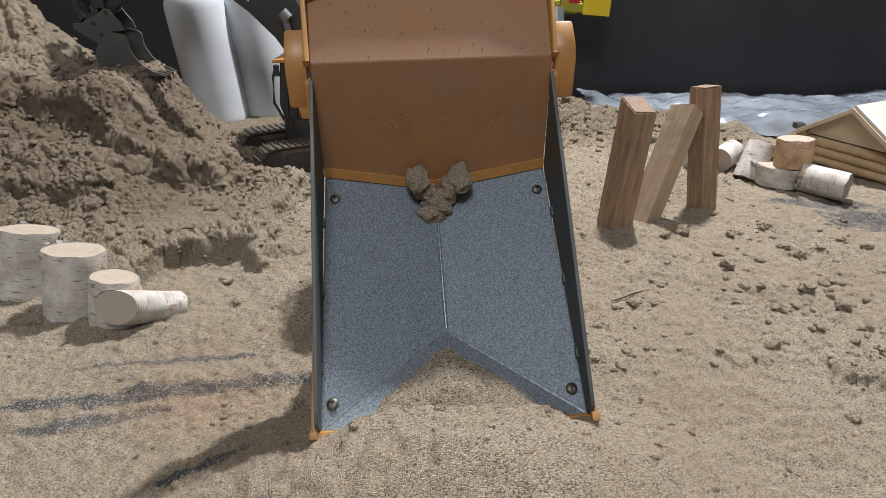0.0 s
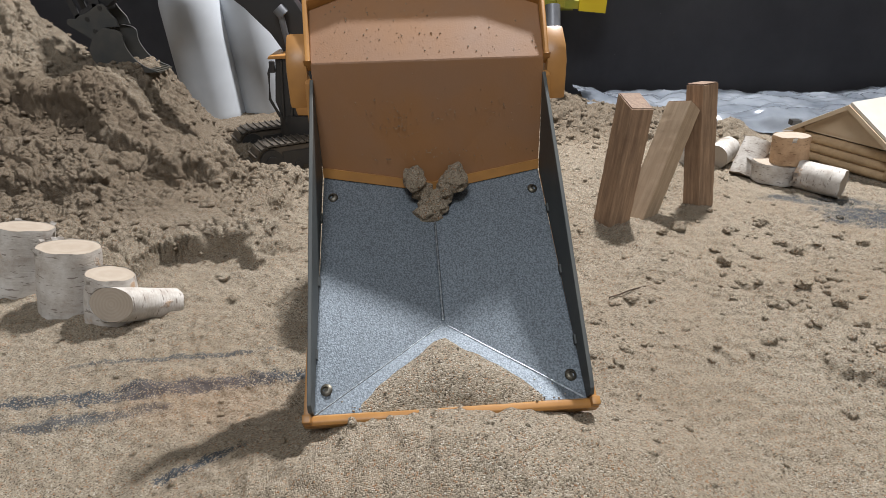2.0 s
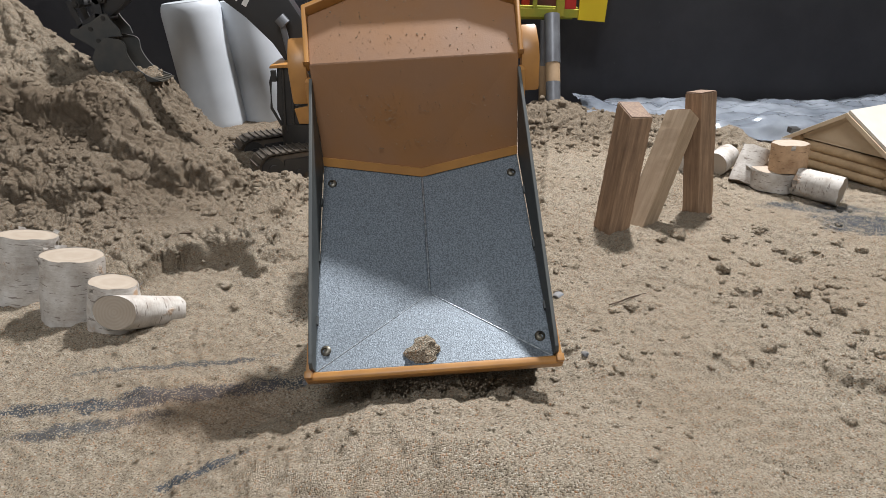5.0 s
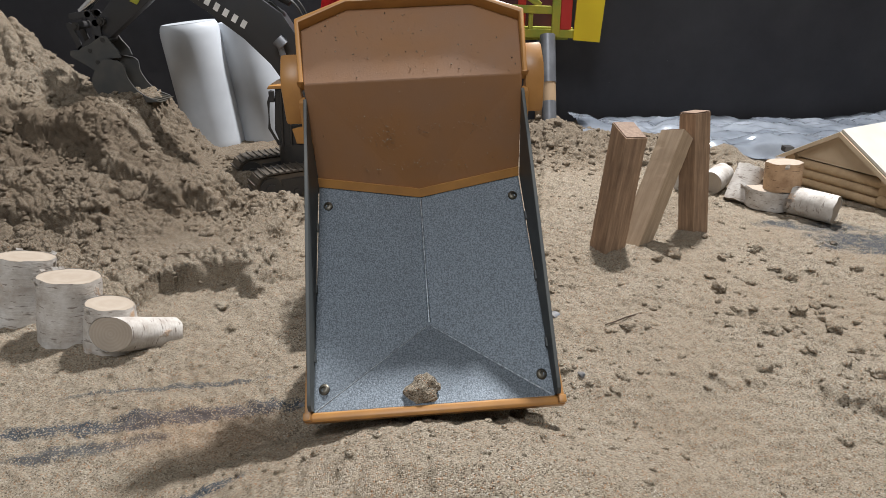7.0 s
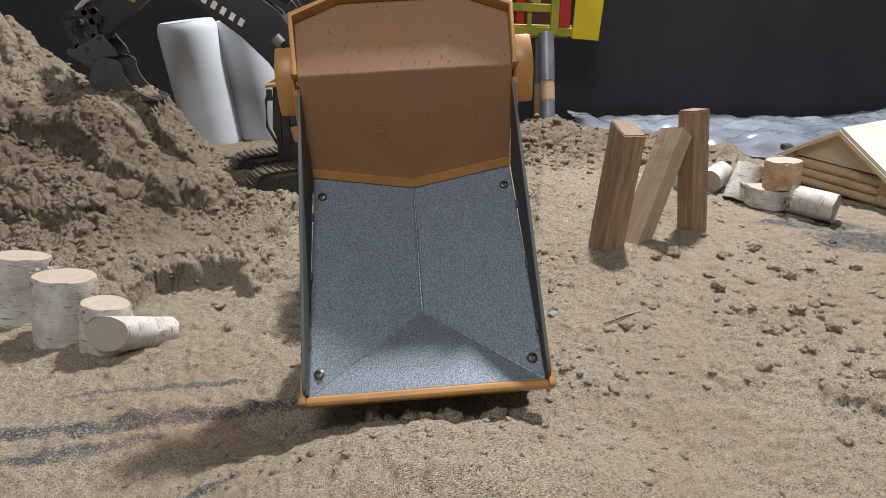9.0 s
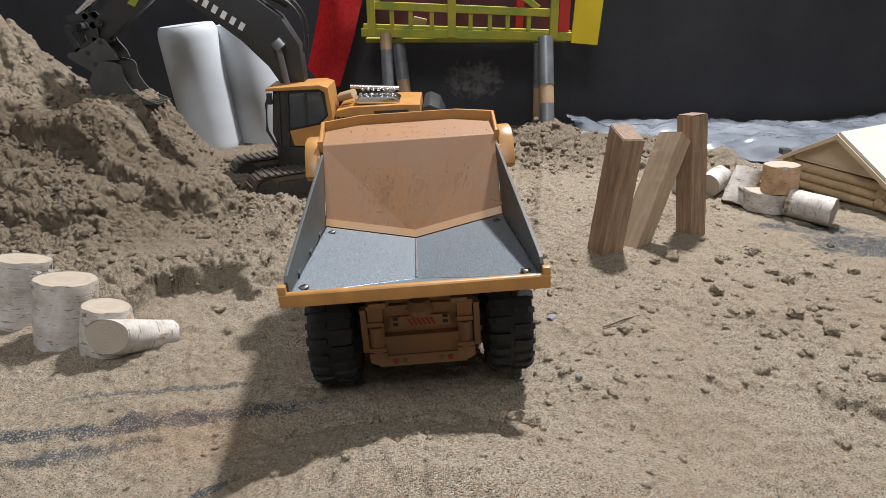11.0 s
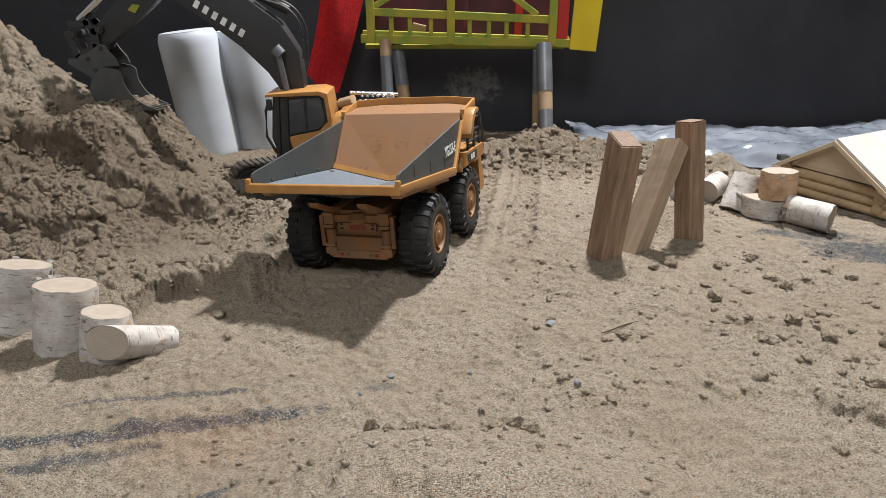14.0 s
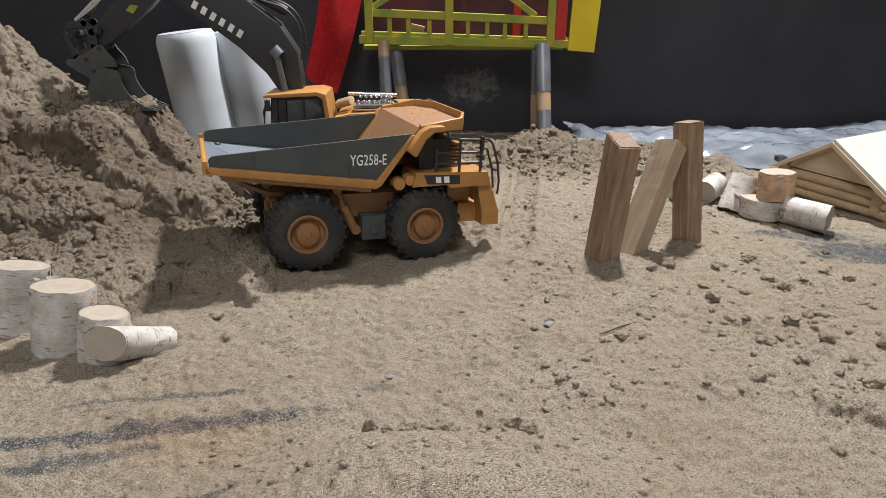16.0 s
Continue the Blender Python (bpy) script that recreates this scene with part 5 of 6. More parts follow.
# ---- digger ----
def make_excavator():
    ex = thing("excavator", "toy excavator, charcoal boom, orange cab, parked on sand", "toy excavator", pose(-0.16, 0.93, 0.0))
    base = Matrix.Translation((0.16, -0.93, 0.0))

    def add(name, bm, mat, parent=None, label="", smooth=False, bevel=0.0):
        if not parent:
            bmesh.ops.transform(bm, matrix=base, verts=bm.verts)
        return part(name, bm, mat, parent or ex, label, smooth=smooth, bevel=bevel)
    d, w = Vector((0.86, 0.51, 0)), Vector((-0.51, 0.86, 0))
    for k, front in enumerate((Vector((-0.255, 0.838, 0)), Vector((-0.255, 0.838, 0)) + w * 0.092)):
        tm = Matrix(((d.x, w.x, 0, front.x), (d.y, w.y, 0, front.y), (0, 0, 1, -0.022), (0, 0, 0, 1)))
        hub = new("track")
        hub.parent = ex
        hub.matrix_local = base @ tm
        bm = bmesh.new()
        loop = []
        L, H = 0.175, 0.041
        for i in range(13):
            a = radians(90 + 180 * i / 12)
            loop.append((H / 2 + H / 2 * math.cos(a), H / 2 + H / 2 * math.sin(a)))
        for i in range(13):
            a = radians(-90 + 180 * i / 12)
            loop.append((L - H / 2 + H / 2 * math.cos(a), H / 2 + H / 2 * math.sin(a)))
        inner = [(H / 2 + (x - H / 2) * 0.97 if x < L / 2 else L - H / 2 + (x - L + H / 2) * 0.97, H / 2 + (z - H / 2) * 0.84) for x, z in loop]
        prism(bm, inner, 0.002, 0.032)
        part("belt", bm, TRACK, hub)
        per = [Vector((x, 0, z)) for x, z in loop]
        lens = [(per[(i + 1) % 26] - per[i]).length for i in range(26)]
        tot = sum(lens)
        n = 44
        shoe = None
        for i in range(n):
            t = tot * i / n
            j = 0
            while t > lens[j]:
                t -= lens[j]
                j += 1
            p = per[j].lerp(per[(j + 1) % 26], t / lens[j])
            tan = (per[(j + 1) % 26] - per[j]).normalized()
            m = Matrix.Translation(p) @ Matrix(((tan.x, 0, -tan.z, 0), (0, 1, 0, 0), (tan.z, 0, tan.x, 0), (0, 0, 0, 1)))
            if shoe is None:
                bm = bmesh.new()
                box(bm, (-0.0040, -0.001, -0.0012), (0.0040, 0.035, 0.0010))
                box(bm, (-0.0040, -0.001, -0.0032), (-0.0024, 0.035, -0.0010))
                shoe = part("track_shoe", bm, TRACK, hub, m=m)
            else:
                ob = new("track_shoe", shoe.data)
                ob.parent = hub
                ob.matrix_local = m
        for x, r in ((H / 2, 0.0155), (L - H / 2, 0.0155), (0.055, 0.0085), (0.078, 0.0085), (0.101, 0.0085), (0.124, 0.0085)):
            bm = bmesh.new()
            z = H / 2 if r > 0.01 else 0.012
            rod(bm, (x, -0.0010, z), (x, 0.034, z), r, seg=24)
            rod(bm, (x, -0.003, z), (x, 0.0, z), r * 0.45, seg=16)
            part("road_wheel", bm, BLACK, hub, smooth=True)
        bm = bmesh.new()
        box(bm, (0.036, -0.0006, 0.010), (0.142, 0.030, 0.031))
        part("track_frame", bm, BLACK, hub, bevel=0.002)
    bm = bmesh.new()
    c = Vector((-0.255, 0.838, 0)) + d * 0.09 + w * 0.06
    rod(bm, (c.x, c.y, 0.002), (c.x, c.y, 0.046), 0.034, seg=36)
    add("slew_ring", bm, BLACK, smooth=True)
    # cab: black frame, glass, orange roof, rear pillar and door skirt
    X0, X1, Y0, Y1 = -0.240, -0.160, 0.905, 0.965
    bm = bmesh.new()
    prism(bm, [(X0 + 0.010, 0.034), (X0, 0.066), (X0 + 0.006, 0.124), (X1, 0.126), (X1, 0.034)], Y0 + 0.002, Y1)
    cab = add("cab", bm, BLACK, label="dark cab shell", bevel=0.002)
    bm = bmesh.new()
    prism(bm, [(X0 - 0.004, 0.1225), (X0 - 0.002, 0.1270), (X1 - 0.010, 0.1315), (X1 + 0.002, 0.1280), (X1 + 0.006, 0.094), (X1 + 0.007, 0.050), (X1 + 0.001, 0.050), (X1 + 0.000, 0.090), (X1 - 0.003, 0.121), (X1 - 0.010, 0.1255)], Y0 - 0.002, Y1 + 0.002)
    add("roof_frame", bm, ORANGE, label="orange roof and rear pillar", bevel=0.0015, smooth=True)
    bm = bmesh.new()
    prism(bm, [(X0 + 0.030, 0.047), (X0 + 0.025, 0.068), (X0 + 0.034, 0.070), (X1 - 0.012, 0.077), (X1 - 0.002, 0.088), (X1 + 0.003, 0.088), (X1 + 0.004, 0.047)], Y0 - 0.001, Y0 + 0.004)
    add("door_skirt", bm, ORANGE, bevel=0.001)
    bm = bmesh.new()
    prism(bm, [(X0 + 0.026, 0.072), (X0 + 0.029, 0.119), (X1 - 0.008, 0.1225), (X1 - 0.003, 0.090), (X1 - 0.013, 0.080), (X0 + 0.036, 0.074)], Y0 - 0.0002, Y0 + 0.003)
    add("side_window", bm, GLASS)
    for a, b in (((X0 + 0.022, 0.044), (X0 + 0.026, 0.1215)), ((X0 + 0.010, 0.044), (X0 + 0.014, 0.1215)), ((X0 + 0.050, 0.078), (X0 + 0.051, 0.1210))):
        bm = bmesh.new()
        rod(bm, (a[0], Y0 - 0.0005, a[1]), (b[0], Y0 - 0.0005, b[1]), 0.0018, seg=10)
        add("window_bar", bm, BLACK)
    bm = bmesh.new()
    tube(bm, [(X0 + 0.003, Y0 - 0.003, 0.121), (X0 - 0.003, Y0 - 0.004, 0.105), (X0 - 0.005, Y0 - 0.004, 0.070), (X0 + 0.006, Y0 - 0.002, 0.046)], 0.0020)
    add("grab_rail", bm, BLACK)
    bm = bmesh.new()
    box(bm, (X0 - 0.001, Y0 - 0.007, 0.106), (X0 + 0.006, Y0 - 0.001, 0.121))
    add("mirror", bm, BLACK, bevel=0.001)
    # upper body
    bm = bmesh.new()
    box(bm, (-0.228, 0.907, 0.030), (-0.020, 1.020, 0.045))
    add("turntable_deck", bm, BLACK, bevel=0.002)
    bm = bmesh.new()
    prism(bm, [(-0.152, 0.045), (-0.151, 0.094), (-0.130, 0.099), (-0.060, 0.103), (-0.034, 0.103), (-0.030, 0.045)], 0.915, 1.015)
    add("engine_cover", bm, ORANGE, label="orange engine cover", bevel=0.002, smooth=True)
    bm = bmesh.new()
    prism(bm, [(-0.092, 0.068), (-0.098, 0.094), (-0.050, 0.096), (-0.046, 0.068)], 0.9135, 0.9155)
    add("side_grille", bm, BLACK)
    for k in range(5):
        bm = bmesh.new()
        x = -0.150 + 0.0065 * k
        prism(bm, [(x, 0.082), (x, 0.086), (x + 0.0050, 0.0862), (x + 0.0050, 0.0822)], 0.9136, 0.9152)
        add("maker_mark", bm, BLACK)
    bm = bmesh.new()
    prism(bm, [(-0.030, 0.036), (-0.030, 0.100), (-0.020, 0.104), (-0.006, 0.098), (0.002, 0.080), (0.002, 0.036)], 0.912, 1.018)
    add("counterweight", bm, BOOM_BLACK, bevel=0.003, smooth=True)
    bm = bmesh.new()
    prism(bm, [(-0.122, 0.1010), (-0.126, 0.1080), (-0.116, 0.1120), (-0.072, 0.1120), (-0.062, 0.1075), (-0.062, 0.1010)], 0.925, 0.965)
    add("engine_block", bm, CHROME, label="chrome engine block", bevel=0.0025, smooth=True)
    for k in range(2):
        bm = bmesh.new()
        rod(bm, (-0.150, 0.945 + 0.016 * k, 0.1060), (-0.128, 0.935 + 0.016 * k, 0.1135), 0.0052, seg=18)
        add("exhaust_pipe", bm, PIPE_TAN, smooth=True, bevel=0.0008)
    for row in range(2):
        for k in range(7):
            bm = bmesh.new()
            bmesh.ops.create_icosphere(bm, subdivisions=2, radius=0.0027, matrix=Matrix.Translation((-0.117 + 0.0075 * k, 0.932 + 0.026 * row, 0.1135 + 0.003 * row)))
            add("rocker_cap", bm, CHROME, smooth=True)
    bm = bmesh.new()
    rod(bm, (-0.136, 0.968, 0.1190), (-0.066, 0.968, 0.1170), 0.0028, seg=14)
    add("top_rail", bm, CHROME, smooth=True)
    # boom, stick, rams
    BY = 0.955
    bm = bmesh.new()
    prism(bm, [(-0.2247, 0.1188), (-0.2450, 0.1504), (-0.2779, 0.1842), (-0.3220, 0.2186), (-0.3848, 0.2620), (-0.4293, 0.2886), (-0.4137, 0.3038), (-0.3441, 0.2782), (-0.2643, 0.2477), (-0.2226, 0.2171), (-0.1994, 0.1782), (-0.1953, 0.1212)], BY - 0.014, BY + 0.014)
    boom = add("boom", bm, BOOM_BLACK, label="charcoal metal boom with white lettering blocks", bevel=0.002, smooth=True)
    for k in range(6):
        bm = bmesh.new()
        x0, z0 = (-0.3321, 0.2405)
        x1, z1 = (-0.2756, 0.2038)
        f = k / 5
        cx, cz = x0 + (x1 - x0) * f, z0 + (z1 - z0) * f
        a = math.atan2(z1 - z0, x1 - x0)
        ca, sa = math.cos(a), math.sin(a)
        for (u0, v0, u1, v1) in ((-0.0034, -0.0052, 0.0034, 0.0052),):
            prism(bm, [(cx + u * ca - v * sa, cz + u * sa + v * ca) for u, v in ((u0, v0), (u1, v0), (u1, v1), (u0, v1))], BY - 0.0146, BY - 0.0140)
        add("lettering_block", bm, WHITE_PRINT)
    bm = bmesh.new()
    prism(bm, [(-0.4180, 0.2886), (-0.3650, 0.2662), (-0.3950, 0.2376), (-0.4732, 0.1782), (-0.4907, 0.1933), (-0.4701, 0.2171), (-0.4304, 0.2549)], BY - 0.011, BY + 0.011)
    add("stick", bm, BOOM_BLACK, label="charcoal metal stick", bevel=0.0015, smooth=True)
    bm = bmesh.new()
    prism(bm, [(-0.4267, 0.2333), (-0.4192, 0.2405), (-0.4087, 0.2391), (-0.4174, 0.2289)], BY - 0.0125, BY - 0.0112)
    add("warning_label", bm, LIME)
    ram = lambda a, b, r, mat, name, y=BY: (lambda bm: (rod(bm, (a[0], y, a[1]), (b[0], y, b[1]), r, seg=18), add(name, bm, mat, smooth=True)))(bmesh.new())
    ram((-0.2266, 0.1808), (-0.2178, 0.1253), 0.0042, PIPE_GREY, "boom_ram", 0.930)
    ram((-0.2292, 0.1853), (-0.2216, 0.1764), 0.0085, PIPE_GREY, "ram_head", 0.930)
    ram((-0.4502, 0.2591), (-0.5010, 0.2186), 0.0055, CHROME, "bucket_ram")
    ram((-0.2521, 0.2534), (-0.2119, 0.2318), 0.0075, BOOM_BLACK, "stick_ram")
    # linkage and bucket
    def capsule(bm, a, b, wd, y0, y1):
        ang = math.atan2(b[1] - a[1], b[0] - a[0])
        prof = [(a[0] + wd * math.cos(ang + radians(90 + 18 * i)), a[1] + wd * math.sin(ang + radians(90 + 18 * i))) for i in range(11)]
        prof += [(b[0] + wd * math.cos(ang + radians(-90 + 18 * i)), b[1] + wd * math.sin(ang + radians(-90 + 18 * i))) for i in range(11)]
        prism(bm, prof, y0, y1)
    for (a, b, wd) in (((-0.5081, 0.2142), (-0.4857, 0.2171), 0.0042), ((-0.4857, 0.2171), (-0.4772, 0.2053), 0.0046), ((-0.5139, 0.2023), (-0.5056, 0.1751), 0.0040),
                       ((-0.4772, 0.2053), (-0.4771, 0.1827), 0.0052), ((-0.5021, 0.1690), (-0.4802, 0.1827), 0.0075), ((-0.5037, 0.1690), (-0.4946, 0.1560), 0.0060)):
        for y in (BY - 0.0150, BY + 0.0120):
            bm = bmesh.new()
            capsule(bm, a, b, wd, y, y + 0.003)
            add("link_plate", bm, BOOM_BLACK, bevel=0.0005)
    for x, z in ((-0.5040, 0.2018), (-0.4685, 0.2081), (-0.4701, 0.1841), (-0.4903, 0.1700), (-0.4828, 0.1544)):
        bm = bmesh.new()
        rod(bm, (x, BY - 0.0175, z), (x, BY + 0.0165, z), 0.0054, seg=20)
        rod(bm, (x, BY - 0.0195, z), (x, BY - 0.0170, z), 0.0030, seg=12)
        add("pin", bm, BLACK, smooth=True)
    coupler = [(-0.5018, 0.1738), (-0.4903, 0.1777), (-0.4720, 0.1892), (-0.4642, 0.1884), (-0.4608, 0.1816), (-0.4519, 0.1700), (-0.4492, 0.1601), (-0.4674, 0.1591),
               (-0.4764, 0.1478), (-0.4897, 0.1425), (-0.4990, 0.1496), (-0.5132, 0.1583), (-0.5201, 0.1635), (-0.5174, 0.1700), (-0.5067, 0.1700)]
    for y in (BY - 0.0185, BY + 0.0155):
        bm = bmesh.new()
        prism(bm, coupler, y, y + 0.003)
        add("coupler_plate", bm, BUCKET_GREY, bevel=0.0008)
    prof = [(-0.4702, 0.1602), (-0.4445, 0.1550), (-0.4453, 0.1367), (-0.4352, 0.1180), (-0.4208, 0.1072), (-0.4029, 0.1004), (-0.4270, 0.1000), (-0.4708, 0.1000), (-0.4890, 0.1110), (-0.4950, 0.1290), (-0.4850, 0.1480)]
    for _ in range(2):
        prof = [q for a, b in zip(prof, prof[1:] + prof[:1]) for q in ((a[0] * 0.8 + b[0] * 0.2, a[1] * 0.8 + b[1] * 0.2), (a[0] * 0.2 + b[0] * 0.8, a[1] * 0.2 + b[1] * 0.8))]
    bm = bmesh.new()
    prism(bm, prof, BY - 0.024, BY - 0.0215)
    prism(bm, prof, BY + 0.0215, BY + 0.024)
    shell = [[bm.verts.new((p[0], y, p[1])) for y in (BY - 0.0215, BY - 0.007, BY + 0.007, BY + 0.0215)] for p in prof[20:]]
    made = [bm.faces.new((r[j], r[j + 1], s[j + 1], s[j])) for r, s in zip(shell, shell[1:]) for j in range(3)]
    bmesh.ops.solidify(bm, geom=made, thickness=0.002)
    add("bucket", bm, BUCKET_GREY, label="charcoal digging bucket resting on the pile", smooth=True)
    for k in range(5):
        bm = bmesh.new()
        x, z = (-0.4080, 0.1008)
        y = BY - 0.0195 + 0.0098 * k
        prism(bm, [(x - 0.012, z + 0.003), (x + 0.006, z - 0.001), (x - 0.012, z - 0.001)], y - 0.003, y + 0.003)
        add("bucket_tooth", bm, BOLT)
    # hoses along the boom
    for k, pts in enumerate(([(-0.2633, 0.9550, 0.2563), (-0.2414, 0.9550, 0.2463), (-0.2153, 0.9550, 0.2376), (-0.1995, 0.9550, 0.2230), (-0.1928, 0.9550, 0.2008), (-0.1942, 0.9550, 0.1644)],
                             [(-0.2703, 0.9550, 0.2620), (-0.2348, 0.9550, 0.2506), (-0.2074, 0.9550, 0.2391), (-0.1927, 0.9550, 0.2216), (-0.1876, 0.9550, 0.1978), (-0.1896, 0.9550, 0.1628)],
                             [(-0.2495, 0.9550, 0.2274), (-0.2382, 0.9550, 0.2318), (-0.2284, 0.9550, 0.2216), (-0.2219, 0.9550, 0.2083)])):
        bm = bmesh.new()
        fine = []
        for i in range(len(pts) - 1):
            p0, p1, p2, p3 = (Vector(pts[max(0, min(len(pts) - 1, i + q))]) for q in (-1, 0, 1, 2))
            for j in range(5):
                f = j / 5
                fine.append(0.5 * ((2 * p1) + (p2 - p0) * f + (2 * p0 - 5 * p1 + 4 * p2 - p3) * f * f + (3 * p1 - p0 - 3 * p2 + p3) * f ** 3) + Vector((0, -0.014 + 0.004 * k, 0)))
        tube(bm, fine, 0.0016)
        add("hose", bm, BLACK, smooth=True)


make_excavator()


# ---- red slide and the tower on stilts by the backdrop ----
def make_slide():
    sl = thing("red_slide", "red fuzzy fabric strip hanging in a curve", "fabric strip", pose(0, 0, 0))
    bm = bmesh.new()
    rows = []
    a0, b0, a1, b1 = [Vector(v) for v in ((-0.2022, 1.2000, 0.2733), (-0.1278, 1.2000, 0.2733), (-0.2387, 1.1700, 0.1174), (-0.1847, 1.1700, 0.0844))]
    for i in range(25):
        f = i / 24
        row = []
        for j in range(13):
            g = j / 12
            p = a0.lerp(a1, f).lerp(b0.lerp(b1, f), g)
            p += Vector((0.004 * math.sin(f * 3.1), -0.020 * math.sin(g * 3.14) - 0.004 * math.sin(f * 5), -0.004 * math.sin(g * 3.14) * f))
            row.append(bm.verts.new(p))
        rows.append(row)
    for r, s in zip(rows, rows[1:]):
        for j in range(12):
            bm.faces.new((r[j], r[j + 1], s[j + 1], s[j]))
    bmesh.ops.solidify(bm, geom=bm.faces[:], thickness=0.006)
    part("strip", bm, RED_FELT, sl, smooth=True)


make_slide()


def make_tower():
    TY = 1.1645
    tw = thing("play_tower", "painted lime and yellow wooden tower on taped stilts", "toy tower", pose(0, 0, 0))

    def bar(name, a, b, wd, mat, y=TY, deep=0.0085):
        bm = bmesh.new()
        p, q = Vector((a[0], y, a[1])), Vector((b[0], y, b[1]))
        box(bm, (-wd / 2, -deep / 2, 0), (wd / 2, deep / 2, (q - p).length), Matrix.Translation(p) @ Matrix(((*((q - p).normalized().cross(Vector((0, 1, 0)))),), (0, 1, 0), (*(q - p).normalized(),))).transposed().to_4x4())
        return part(name, bm, mat, tw, bevel=0.0012)
    bar("bottom_rail", (-0.1399, 0.1761), (0.2171, 0.1688), 0.0136, LIME)
    bar("bottom_board", (-0.1376, 0.1834), (0.2149, 0.1724), 0.0119, LIME, TY + 0.0119)
    bar("middle_rail", (-0.1217, 0.2194), (0.1782, 0.2069), 0.0127, LIME)
    for px in (690, 724, 762, 829, 863, 894, 931):
        a = [v for v in ((px,),)]
    POSTS = [(-0.1217, 0.1761), (0.0125, 0.1743), (0.1834, 0.1706)]
    for x, z in POSTS:
        bar("corner_post", (x, z - 0.006), (x - 0.001, 0.34), 0.0136, LIME, TY - 0.004)
    for x, z in ((-0.0882, 0.1761), (-0.0566, 0.1752), (-0.0211, 0.1752), (0.0441, 0.1734), (0.0767, 0.1734), (0.1065, 0.1724), (0.1420, 0.1715)):
        bar("baluster", (x, z), (x, z + 0.0425), 0.0072, LIME, TY + 0.003, 0.008)
    bar("brace", (0.1132, 0.2441), (0.1570, 0.2141), 0.0102, LIME, TY + 0.0015, 0.007)
    bar("brace", (-0.1167, 0.2265), (-0.0784, 0.2494), 0.0102, LIME, TY + 0.0015, 0.007)
    bar("red_post", (0.2011, 0.1698), (0.2002, 0.3407), 0.0187, RED_PAINT, TY + 0.004)
    bar("red_post", (0.1301, 0.1723), (0.1320, 0.3425), 0.0136, RED_PAINT, 1.207)
    bar("red_post", (0.0377, 0.1723), (0.0431, 0.3425), 0.0085, PURPLE, 1.207)
    bar("red_post", (-0.0456, 0.1780), (-0.0414, 0.1968), 0.0238, PIPE_TAN, 1.207)
    bm = bmesh.new()
    x0, z0 = (-0.1348, 0.1747)
    x1, z1 = (0.2076, 0.1689)
    box(bm, (x0, 1.2240, z0), (x1, 1.2291, z0 + 0.0638))
    part("back_board", bm, PURPLE, tw, "dark red back board")
    bm = bmesh.new()
    box(bm, (x0, TY + 0.01, z1 - 0.0102), (x1, 1.2240, z1 - 0.004))
    part("floor_board", bm, LIME, tw)
    bm = bmesh.new()
    x0, z0 = (0.2124, 0.1604)
    x1, z1 = (0.2567, 0.1567)
    prism(bm, [(x0, z0), (x1, z1), (x1 + 0.010, 0.34), (x0 + 0.006, 0.34)], 1.1492, 1.1543)
    part("yellow_panel", bm, YELLOW, tw, "bright yellow side panel", bevel=0.001)

    def stilt(a, b, stops):
        p, q = Vector(a), Vector(b)
        for f0, f1, mat, r in stops:
            bm = bmesh.new()
            rod(bm, p.lerp(q, f0), p.lerp(q, f1), r, seg=18)
            part("stilt", bm, mat, tw, "taped stilt leg", smooth=True)
    stilt((0.1674, 1.1390, 0.1694), (0.1709, 1.0710, 0.0121), [(0, 0.46, PIPE_GREY, 0.0127), (0.46, 0.64, PIPE_TAN, 0.0119), (0.64, 1.0, PIPE_GREY, 0.0119)])
    stilt((0.1599, 1.1560, 0.1586), (0.1649, 1.1560, 0.0134), [(0, 0.5, PIPE_GREY, 0.0085), (0.5, 1.0, PIPE_TAN, 0.0085)])
    stilt((-0.0988, 1.1645, 0.1743), (-0.0941, 1.1305, 0.0291), [(0, 0.18, PIPE_TAN, 0.0102), (0.18, 1.0, PIPE_GREY, 0.0102)])
    stilt((-0.0824, 1.1900, 0.1701), (-0.0621, 1.1560, 0.0235), [(0, 0.5, PIPE_GREY, 0.0119), (0.5, 1.0, PIPE_TAN, 0.0110)])


make_tower()

# ---- clods, pebbles and twigs ----
def clod_points(rs, r, sub=1):
    bm = bmesh.new()
    bmesh.ops.create_icosphere(bm, subdivisions=sub, radius=1.0)
    sx, sy, sz = rs.uniform(0.75, 1.3), rs.uniform(0.75, 1.3), rs.uniform(0.55, 0.95)
    o = Vector((rs.uniform(0, 50), rs.uniform(0, 50), rs.uniform(0, 50)))
    for v in bm.verts:
        n = noise.noise(v.co * 1.3 + o) * 0.45 + noise.noise(v.co * 3.1 + o) * 0.28
        v.co = Vector((v.co.x * sx, v.co.y * sy, v.co.z * sz)) * r * (1 + n)
    return bm


